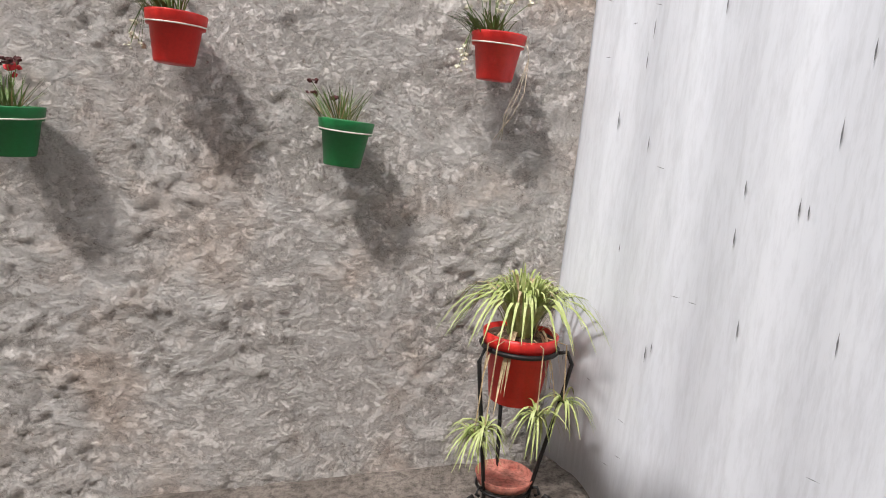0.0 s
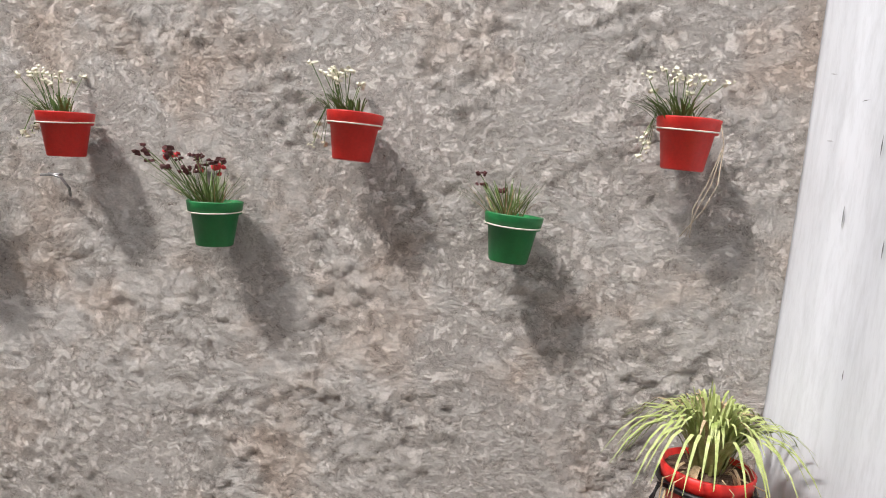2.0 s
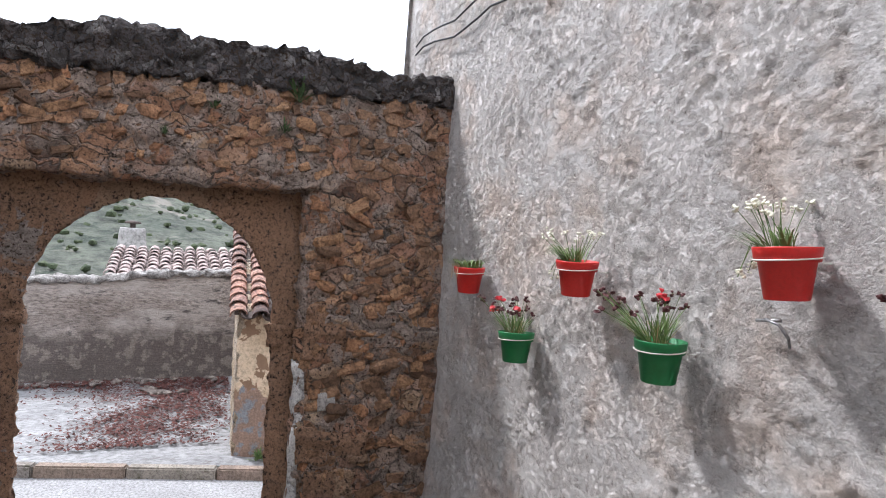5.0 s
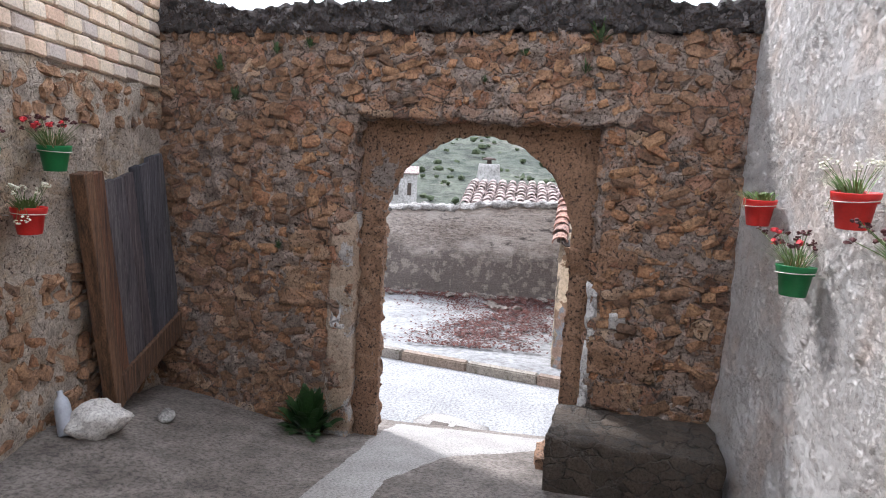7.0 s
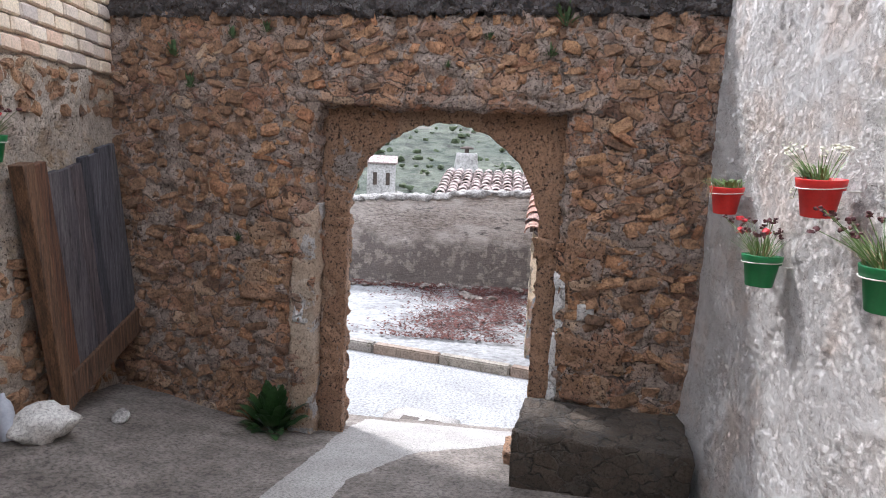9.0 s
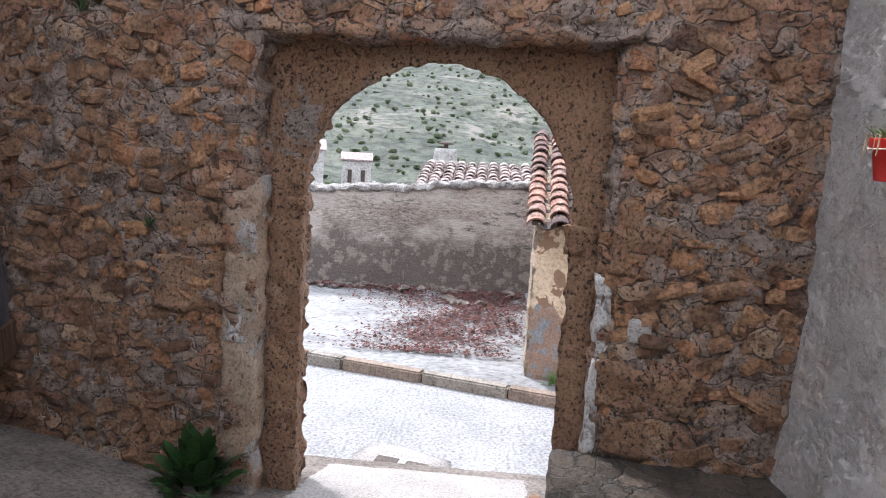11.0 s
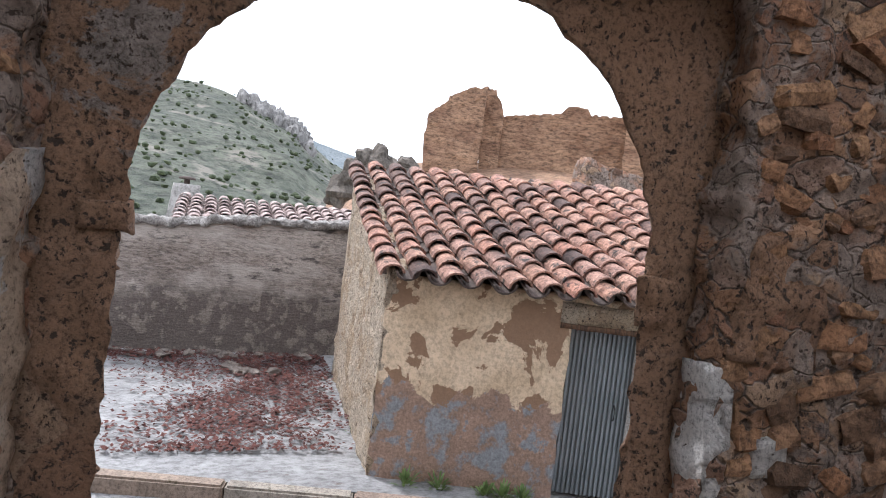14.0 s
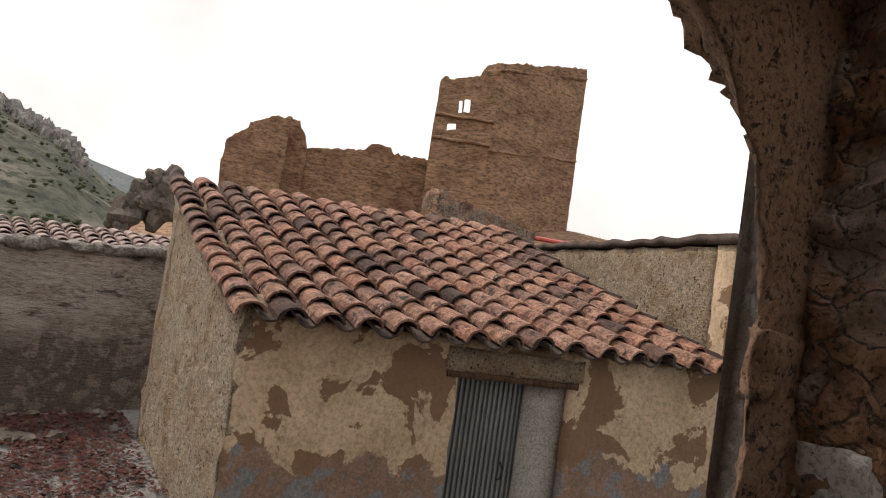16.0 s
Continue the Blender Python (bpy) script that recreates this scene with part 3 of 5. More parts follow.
def build_gate_wall():
    wall = empty("wall_west", Matrix.Identity(4), label="old rubble stone yard wall with an arched gateway", category="wall", kind="structure")
    parts = []
    for nm, s0, s1, z0, z1 in (("pier", -2.8, -0.47, -1.3, 1.995), ("pier", 1.51, 2.6, -1.3, 1.995)):
        parts.append(rough_box(nm, s0, s1, FRONT, 0.30, z0, z1, M["rubble"], arch_at if s0 < 0 else lambda s, d, z: arch_at(s + 1.65 * max(0.0, d + 0.09), d, z), 0.024, 0.045, 7, parent=wall))
    parts.append(rough_box("lintel_masonry", -2.8, 2.6, FRONT, 0.30, 1.97, 2.62, M["rubble"], arch_at, 0.026, 0.045, 7, parent=wall))
    parts.append(rough_box("coping", -2.8, 2.6, FRONT - 0.03, 0.34, 2.62, 2.85, M["cap"], arch_at, 0.024, 0.05, 13, top=gate_top, parent=wall))
    rough_box("lintel", -0.75, 1.66, FRONT - 0.012, 0.0, 1.94, 2.03, M["rubble"], arch_at, 0.03, 0.045, 8, parent=wall)
    # arched slab set back inside the rectangular recess
    sl, sr, spring, crown = -0.25, 1.335, 1.0, 1.835
    cs, half = (sl + sr) / 2, (sr - sl) / 2
    inner = [(sl, -1.25 + (spring + 1.25) * k / 90) for k in range(90)]
    inner += [(cs - half * math.cos(math.pi * k / 90), spring + (crown - spring) * math.sin(math.pi * k / 90)) for k in range(91)]
    inner += [(sr, spring - (spring + 1.25) * k / 90) for k in range(1, 91)]
    outer = []
    for s, z in inner:
        if z <= spring - 0.001:
            outer.append((-0.52 if s < cs else 1.56, z))
        else:
            a = math.atan2(z - spring, s - cs)
            c, q = math.cos(a), math.sin(a)
            k = min((1.03 / abs(c)) if abs(c) > 1e-6 else 9, (1.0 / q) if q > 1e-6 else 9)
            outer.append((cs + c * k, spring + q * k))
    bm = bmesh.new()
    d0, d1 = -0.10, 0.30
    loops = []
    rings = []
    for k in range(19):
        rings.append((1 - k / 18, d0))
    for k in range(1, 19):
        rings.append((0.0, d0 + (d1 - d0) * k / 18))
    for k in range(1, 9):
        rings.append((k / 8, d1))
    for f, d in rings:
        loops.append([bm.verts.new(jitter(splayed(a[0] + (b[0] - a[0]) * f, d, a[1] + (b[1] - a[1]) * f), 0.022 + 0.05 * max(0.0, d - 0.08) / 0.22, 10, 6)) for a, b in zip(inner, outer)])
    for l0, l1 in zip(loops, loops[1:]):
        for i in range(len(inner) - 1):
            bm.faces.new((l0[i], l0[i + 1], l1[i + 1], l1[i]))
    bm_ob("arch", bm, M["ashlar"], True, wall)
    rough_box("impost", sl - 0.10, sl + 0.03, d0 - 0.02, 0.2, 0.96, 1.03, M["ashlar"], splayed, 0.02, 0.02, 12, parent=wall)
    rough_box("impost", sr - 0.03, sr + 0.14, d0 - 0.02, 0.02, 0.84, 1.0, M["ashlar"], splayed, 0.02, 0.03, 9, parent=wall)
    rough_box("quoin", -0.66, -0.45, FRONT - 0.012, -0.15, -1.0, 1.15, M["quoin"], arch_at, 0.03, 0.03, 6, parent=wall)
    for s0, s1, z0, z1 in ((1.505, 1.59, 0.32, 0.74), (1.50, 1.56, -0.55, 0.30), (1.68, 1.80, 0.42, 0.54), (-0.63, -0.52, 0.15, 0.42)):
        rough_box("lime_patch", s0, s1, FRONT - 0.006, -0.12, z0, z1, M["lime"], arch_at, 0.02, 0.022, 5, parent=wall)
    for nm, s0, s1, z0, z1 in (("block", -1.12, -0.68, 0.30, 0.62), ("block", -1.05, -0.68, 0.72, 0.98), ("block", 1.56, 2.05, 0.05, 0.28), ("block", 1.55, 1.85, 0.78, 1.18), ("block", 1.60, 1.98, -0.2, -0.02)):
        rough_box(nm, s0, s1, FRONT - 0.02, -0.1, z0, z1, M["ashlar"], arch_at, 0.03, 0.04, 6, parent=wall)
    return wall


STONES = []


def stone_meshes():
    rnd = random.Random(11)
    for k in range(10):
        bm = bmesh.new()
        bmesh.ops.create_cube(bm, size=1)
        bmesh.ops.subdivide_edges(bm, edges=bm.edges[:], cuts=1, use_grid_fill=True)
        off = rnd.uniform(0, 90)
        for v in bm.verts:
            r = v.co.normalized() * 0.55
            v.co = v.co.lerp(r, 0.35)
            v.co += noise.noise_vector(v.co * 2.3 + Vector((off, 0, 0))) * 0.24
        me = bpy.data.meshes.new("stone")
        bmesh.ops.recalc_face_normals(bm, faces=bm.faces)
        bm.to_mesh(me)
        bm.free()
        me.materials.append(M["stone"])
        STONES.append(me)


def lay_stones(parent, zones, place, normal_turn, rnd, limit, stuff_parent_name, near=None, proud=0.014, front=0.0):
    """Stones in uneven courses over (s0, s1, z0, z1) zones; the first lot singly, the rest joined."""
    spots = []
    for s0, s1, z0, z1 in zones:
        z = z0
        while z < z1 - 0.04:
            h = rnd.uniform(0.035, 0.11)
            s = s0 + rnd.uniform(0, 0.08)
            while s < s1 - 0.05:
                w = min(rnd.choice((0.05, 0.07, 0.09, 0.12, 0.16, 0.22)) * rnd.uniform(0.8, 1.2), s1 - s)
                if rnd.random() < 0.78 and w > 0.035:
                    spots.append((s + w / 2, z + h / 2 + rnd.uniform(-0.02, 0.02), w, h))
                s += w + rnd.uniform(0.005, 0.05)
            z += h + rnd.uniform(0.0, 0.02)
    rnd.shuffle(spots)
    if near:
        spots.sort(key=near)
    rest_v, rest_f = [], []
    for i, (s, z, w, h) in enumerate(spots):
        me = STONES[rnd.randrange(len(STONES))]
        d = rnd.uniform(0.05, 0.085)
        m = Matrix.Translation(place(s, front + 0.026 - proud * rnd.uniform(-0.6, 1.2), z)) @ normal_turn @ pose(0, 0, 0, rnd.uniform(-8, 8), rnd.uniform(-32, 32), rnd.uniform(-10, 10)) @ Matrix.Diagonal((w * 0.98, d, h * 1.0, 1))
        if i < limit:
            ob = new("stone", me)
            ob.parent = parent
            ob.matrix_local = m
        else:
            n = len(rest_v)
            rest_v += [m @ v.co for v in me.vertices]
            rest_f += [tuple(n + j for j in p.vertices) for p in me.polygons]
    if rest_v:
        tagged(mesh_ob("small_stones", rest_v, rest_f, M["stone"], False, parent), kind="stuff")


def build_south_wall():
    wall = empty("wall_south", Matrix.Identity(4), label="earth-rendered stone wall topped by pale bricks", category="wall", kind="structure")
    L0, L1 = -6.4, 3.6

    def at(s, d, z):
        return Vector((s, south_y(s) - d, z))
    rough_box("wall_body", L0, L1, 0.0, 0.45, -1.3, 2.12, M["adobe"], at, 0.06, 0.04, 4, parent=wall)
    rough_box("brick_backing", L0, L1, 0.035, 0.45, 2.1, 5.2, M["brick_mortar"], at, 0.12, 0.008, 6, parent=wall)
    rough_box("wall_east", 0, 1, 0, 1, 0, 1, M["brick_mortar"], lambda s, d, z: Vector((3.5 + 0.3 * d, -2.2 + 5.0 * s, -0.5 + 4.5 * z)), 0.25, 0.0, 1, parent=wall)
    return wall, at


# ---------------------------------------------------------------- white sheet
def build_sheet():
    """Tall white corrugated sheet with a ragged lower edge."""
    p0, p1 = Vector((0.93, 2.42, 0)), Vector((1.60, 0.05, 0))
    verts, faces = [], []
    n, nz = 120, 14
    d = p1 - p0
    nrm = Vector((d.y, -d.x, 0)).normalized()
    for j in range(nz + 1):
        for i in range(n + 1):
            s = i / n
            L = s * d.length
            z = 0.20 - 0.06 * s + 0.05 * noise.noise(Vector((L * 3, 0, 0))) + (4.4 * j / nz)
            b = 0.012 * math.sin(L * 2 * math.pi / 0.36) + 0.010 * math.exp(-((L % 0.36 - 0.18) / 0.03) ** 2) + 0.02 * noise.noise(Vector((L * 1.5, z * 0.7, 3)))
            p = p0 + d * s - nrm * (-b)
            verts.append((p.x, p.y, z))
    w = n + 1
    for j in range(nz):
        for i in range(n):
            faces.append((j * w + i, j * w + i + 1, (j + 1) * w + i + 1, (j + 1) * w + i))
    ob = mesh_ob("sheet_panel", verts, faces, M["sheet"], True)
    md = ob.modifiers.new("thick", "SOLIDIFY")
    md.thickness = 0.006
    tagged(ob, "tall white corrugated sheet with dark scratches", "sheet panel")
    # scratches, as thin slivers proud of the sheet
    rnd = random.Random(3)
    v, f = [], []
    for k in range(140):
        L, z = rnd.uniform(0.05, d.length - 0.05), rnd.uniform(0.35, 3.2)
        up = rnd.random() < 0.6
        ln, th = (rnd.uniform(0.03, 0.08), 0.005) if up else (rnd.uniform(0.025, 0.05), 0.0025)
        b = 0.012 * math.sin(L * 2 * math.pi / 0.36) + 0.010 * math.exp(-((L % 0.36 - 0.18) / 0.03) ** 2) + 0.02 * noise.noise(Vector((L * 1.5, z * 0.7, 3)))
        c = p0 + d * (L / d.length) + nrm * (b + 0.009) + Vector((0, 0, z))
        t = d.normalized()
        a, e = (Vector((0, 0, 1)), t) if up else ((t + Vector((0, 0, rnd.uniform(-0.3, 0.1)))).normalized(), Vector((0, 0, 1)))
        n0 = len(v)
        v += [c - a * ln / 2, c + e * th / 2, c + a * ln / 2, c - e * th / 2]
        f.append((n0, n0 + 1, n0 + 2, n0 + 3))
    tagged(mesh_ob("scratches", v, f, M["mark"], False, ob), kind="stuff")


# ---------------------------------------------------------------- plants and pots
def blade(bm, base, tip, width, droop, seg=5, twist=0.0):
    """A narrow leaf from base to tip that bends under its weight."""
    base, tip = Vector(base), Vector(tip)
    d = tip - base
    side = Vector((-d.y, d.x, 0))
    side = side.normalized() if side.length > 1e-5 else Vector((1, 0, 0))
    side = (Matrix.Rotation(twist, 3, "Z") @ side)
    prev = None
    for i in range(seg + 1):
        k = i / seg
        p = base + d * k + Vector((0, 0, droop * 4 * k * (1 - k)))
        w = width * (0.6 + 0.8 * k) * (1 - k) ** 0.6 if i < seg else 0.0004
        row = (bm.verts.new(p - side * w), bm.verts.new(p + side * w))
        if prev:
            bm.faces.new((prev[0], prev[1], row[1], row[0]))
        prev = row


POT_PROFILE = [(0.060, 0.014), (0.064, 0.018), (0.081, 0.127), (0.091, 0.129), (0.097, 0.168), (0.097, 0.172), (0.090, 0.172), (0.082, 0.14)]


def wall_pot(x, y, z_rim, colour, plant, seed, turn=0.0, ring=True, string=False, gapy=0.1):
    """A plastic pot hung on the wall by a wire ring, with its plant. y: the rim's centre."""
    rnd = random.Random(seed)
    words = {"white": "cream-white flowers", "herb": "trailing pale green herb", "red": "red carnations and withered blooms", "tuft": "short green carnation tufts"}
    e = empty("flower_pot", pose(x, y, z_rim - 0.172, rnd.uniform(-2, 2), rnd.uniform(-3, 3), turn), group="pots on the yard walls", category="flower pot",
              label=f"{colour} plastic wall pot with {words[plant]}")
    lathe(POT_PROFILE, 28, "pot", M[colour], e)
    lathe([(0.0, 0.15), (0.088, 0.152), (0.088, 0.14)][::1], 20, "soil", M["soil"] if plant != "tuft" else M["terracotta"], e)
    if ring:
        bm = bmesh.new()
        pts = [(0.0945 * math.cos(a), 0.0945 * math.sin(a), 0.138 + 0.006 * math.sin(a)) for a in np.linspace(0, 2 * math.pi, 25)]
        tube(pts, 0.0026, 5, bm=bm, cap=False)
        tube([(0.05, 0.085, 0.125), (0.05, gapy + 0.05, 0.125)], 0.003, 5, bm=bm)
        tube([(-0.05, 0.085, 0.125), (-0.05, gapy + 0.05, 0.125)], 0.003, 5, bm=bm)
        bm_ob("hanger", bm, M["wire"], True, e)
    bl, bf, bd, bs = bmesh.new(), bmesh.new(), bmesh.new(), bmesh.new()
    lean = Vector((-0.03, -0.02, 0))

    def stem_top(r, h, spread):
        a = rnd.uniform(0, 6.28)
        b = Vector((r * math.cos(a) * rnd.random(), r * math.sin(a) * rnd.random(), 0.15))
        return b, b + Vector((math.cos(a) * spread * rnd.random(), math.sin(a) * spread * rnd.random(), h * rnd.uniform(0.6, 1.0))) + lean
    if plant == "white":
        for k in range(85):
            b, t = stem_top(0.06, 0.10, 0.11)
            b.x -= 0.035
            t.x -= 0.06
            t.z -= 0.03 * rnd.random()
            blade(bl, b, t, 0.0042, 0.02, 4)
        for k in range(14):
            b, t = stem_top(0.05, 0.17, 0.13)
            b.x -= 0.03
            tube([b, b.lerp(t, 0.5) + Vector((0, 0, 0.01)), t], 0.0014, 4, bm=bl)
            for j in range(5):
                blob(bf, t + Vector((rnd.gauss(0, 0.008), rnd.gauss(0, 0.008), rnd.gauss(0, 0.006))), rnd.uniform(0.0045, 0.009), rnd, (1, 1, 0.7), 1, 0.5)
        for k in range(5):
            t = Vector((rnd.uniform(-0.14, -0.1), rnd.uniform(-0.06, 0.02), rnd.uniform(0.04, 0.13)))
            tube([(-0.06, 0, 0.16), (-0.1, t.y * 0.6, 0.185), t], 0.0014, 4, bm=bl)
            for j in range(4):
                blob(bf, t + Vector((rnd.gauss(0, 0.007), rnd.gauss(0, 0.007), rnd.gauss(0, 0.006))), rnd.uniform(0.005, 0.009), rnd, (1, 1, 0.7), 1, 0.5)
    elif plant == "herb":
        for k in range(90):
            b, t = stem_top(0.085, 0.07, 0.10)
            blade(bl, b, t, 0.006, 0.02, 3)
        for k in range(9):
            a = rnd.uniform(3.3, 6.1)
            p = Vector((math.cos(a) * 0.105, math.sin(a) * 0.105, 0.17))
            tube([(p.x * 0.6, p.y * 0.6, 0.17), p + Vector((0, 0, 0.015)), p * 1.05 - Vector((0, 0, rnd.uniform(0.03, 0.09)))], 0.0016, 4, bm=bd)
    else:
        n = 90 if plant == "red" else 70
        for k in range(n):
            b, t = stem_top(0.06, 0.13 if plant == "red" else 0.14, 0.17)
            b.x -= 0.03
            t.x -= 0.05
            blade(bl, b, t, 0.0032, 0.006, 4)
            if rnd.random() < 0.3:
                blade(bd, b, t + Vector((0.01, 0, -0.03)), 0.003, 0.004, 3)
        for k in range(26 if plant == "red" else 3):
            b, t = stem_top(0.05, 0.20 if plant == "red" else 0.15, 0.19)
            b.x -= 0.03
            t.x -= 0.045
            tube([b, b.lerp(t, 0.5) + Vector((0, 0, 0.012)), t], 0.0015, 4, bm=bl)
            red = rnd.random() < 0.12
            for j in range(6 if red else 4):
                blob(bf if red else bs, t + Vector((rnd.gauss(0, 0.008), rnd.gauss(0, 0.008), rnd.gauss(0, 0.006))), rnd.uniform(0.006, 0.012) * (1.3 if red else 0.9), rnd, (1, 1, 0.8), 1, 0.6)
    for nm, bm, mt in (("leaves", bl, M["leaf"]), ("dry_stems", bd, M["leaf_dry"]), ("flowers", bf, M["petal_white"] if plant == "white" else M["petal_red"]), ("withered_flowers", bs, M["petal_dark"])):
        if bm.faces:
            tagged(bm_ob(nm, bm, mt, False, e), kind="stuff")
        else:
            bm.free()
    if string:
        bm = bmesh.new()
        for off in (0.0, 0.012, 0.03):
            tube([(0.085, -0.05, 0.16), (0.10, -0.06, 0.10), (0.07 + off, -0.06, -0.02), (0.045 + off, -0.04, -0.10), (0.05 - off, -0.03, -0.19)], 0.0016, 4, bm=bm)
        bm_ob("string", bm, M["string"], True, e)
    return e


def build_pots():
    y = WALL_Y - 0.125
    for i, (x, z, c, p) in enumerate([
            (0.55, 1.815, "red", "white"), (-0.52, 1.755, "red", "white"), (-1.60, 1.68, "red", "white"), (-2.70, 1.59, "red", "white"), (-3.85, 1.50, "red", "herb"),
            (0.04, 1.47, "green", "tuft"), (-1.0, 1.415, "green", "red"), (-2.13, 1.32, "green", "red"), (-3.22, 1.19, "green", "red")]):
        wall_pot(x, y, z, c, p, 20 + i, string=(i == 0))
    for i, (x, z, c, p) in enumerate([(-3.42, 1.59, "green", "red"), (-3.14, 1.23, "red", "white"), (-2.72, 1.57, "green", "tuft")]):
        wall_pot(x, south_y(x) + 0.125, z, c, p, 50 + i, turn=190)


def build_stand():
    """Black iron plant stand with scroll feet, red pot, dish and spider plant."""
    x, y = 0.70, 2.14
    z = yard_z(x, y)
    e = empty("plant_stand", pose(x, y, z, 0, 0, 0), label="black wrought-iron plant stand on three scrolled feet", category="plant stand")
    bm = bmesh.new()
    H = 0.62
    tube([(0.135 * math.cos(a), 0.135 * math.sin(a), H) for a in np.linspace(0, 2 * math.pi, 29)], 0.009, 6, bm=bm, cap=False)
    for k in range(3):
        a = radians(90 + 120 * k)
        c, s = math.cos(a), math.sin(a)
        prof = [(0.135, H), (0.17, H + 0.01), (0.19, H - 0.03), (0.175, H - 0.12), (0.10, 0.10), (0.095, 0.06), (0.11, 0.02), (0.15, 0.012), (0.19, 0.03), (0.19, 0.075), (0.155, 0.085), (0.135, 0.06), (0.15, 0.042)]
        tube([(r * c, r * s, h) for r, h in prof], 0.0075, 6, bm=bm)
        prof = [(0.10, 0.10), (0.125, 0.11), (0.135, 0.085), (0.12, 0.075)]
        tube([(r * c, r * s, h) for r, h in prof], 0.006, 6, bm=bm)
    tube([(0.10 * math.cos(a), 0.10 * math.sin(a), 0.085) for a in np.linspace(0, 2 * math.pi, 25)], 0.006, 6, bm=bm, cap=False)
    bm_ob("frame", bm, M["iron"], True, e)
    d = lathe([(0.085, 0.0), (0.097, 0.004), (0.108, 0.036), (0.104, 0.038), (0.095, 0.012), (0.0, 0.012)], 30, "plant_dish", M["dish"])
    d.matrix_world = pose(x, y, z + 0.094)
    tagged(d, "dusty red clay saucer on the plant stand", "dish")
    p = empty("spider_plant", pose(x, y, z + 0.42), label="spider plant with striped leaves in a red pot", category="potted plant")
    lathe([(0.085, 0.0), (0.09, 0.004), (0.115, 0.20), (0.128, 0.202), (0.134, 0.25), (0.126, 0.252), (0.118, 0.215)], 30, "pot", M["red"], p)
    lathe([(0.0, 0.235), (0.12, 0.235), (0.12, 0.22)], 20, "soil", M["soil"], p)
    rnd = random.Random(8)
    bm, bd = bmesh.new(), bmesh.new()
    for k in range(230):
        a = rnd.uniform(0, 6.28)
        r = rnd.uniform(0.05, 0.34) if k > 70 else rnd.uniform(0.02, 0.18)
        h = 0.24 + (0.27 - r * 0.75) * rnd.uniform(0.7, 1.1)
        y_out = math.sin(a) * r
        tip = Vector((math.cos(a) * r, min(y_out, 0.26), h))
        base = Vector((math.cos(a) * 0.05 * rnd.random(), math.sin(a) * 0.05 * rnd.random(), 0.24))
        blade(bm if rnd.random() > 0.1 else bd, base, tip, 0.0075, 0.05 + r * 0.28, 6)
    for k in range(10):
        a = rnd.uniform(3.4, 6.0)
        r = rnd.uniform(0.13, 0.17)
        blade(bd, (math.cos(a) * 0.06, math.sin(a) * 0.06, 0.25), (math.cos(a) * r, math.sin(a) * r, rnd.uniform(-0.02, 0.14)), 0.009, 0.09, 6)
    for cx, cy, cz in ((-0.13, -0.13, -0.06), (0.04, -0.15, 0.0), (-0.16, -0.11, -0.1), (0.15, -0.1, 0.03)):
        tube([(cx * 0.5, cy * 0.6, 0.25), (cx * 0.9, cy * 1.0, 0.24), (cx, cy, cz)], 0.0025, 4, bm=bd)
        for k in range(34):
            a = rnd.uniform(0, 6.28)
            r = rnd.uniform(0.05, 0.13)
            blade(bm, (cx, cy, cz), (cx + math.cos(a) * r, cy + math.sin(a) * r, cz - rnd.uniform(0.0, 0.13)), 0.0055, 0.045, 5)
    tagged(bm_ob("leaves", bm, M["leaf_pale"], False, p), kind="stuff")
    tagged(bm_ob("dry_leaves", bd, M["leaf_dry"], False, p), kind="stuff")
    bm = bmesh.new()
    bmesh.ops.create_cube(bm, size=1, matrix=Matrix.Diagonal((0.17, 0.08, 0.04, 1)))
    for v in bm.verts:
        if v.co.x > 0:
            v.co.z = min(v.co.z, -0.008)
    bmesh.ops.bevel(bm, geom=bm.edges[:], offset=0.003, segments=1, affect="EDGES")
    w = bm_ob("wood_wedge", bm, M["raw_wood"])
    w.matrix_world = pose(x - 0.12, y - 0.16, yard_z(x - 0.12, y - 0.16) + 0.02, 0, 5, 12)
    tagged(w, "raw wooden wedge on the floor under the stand", "wedge")


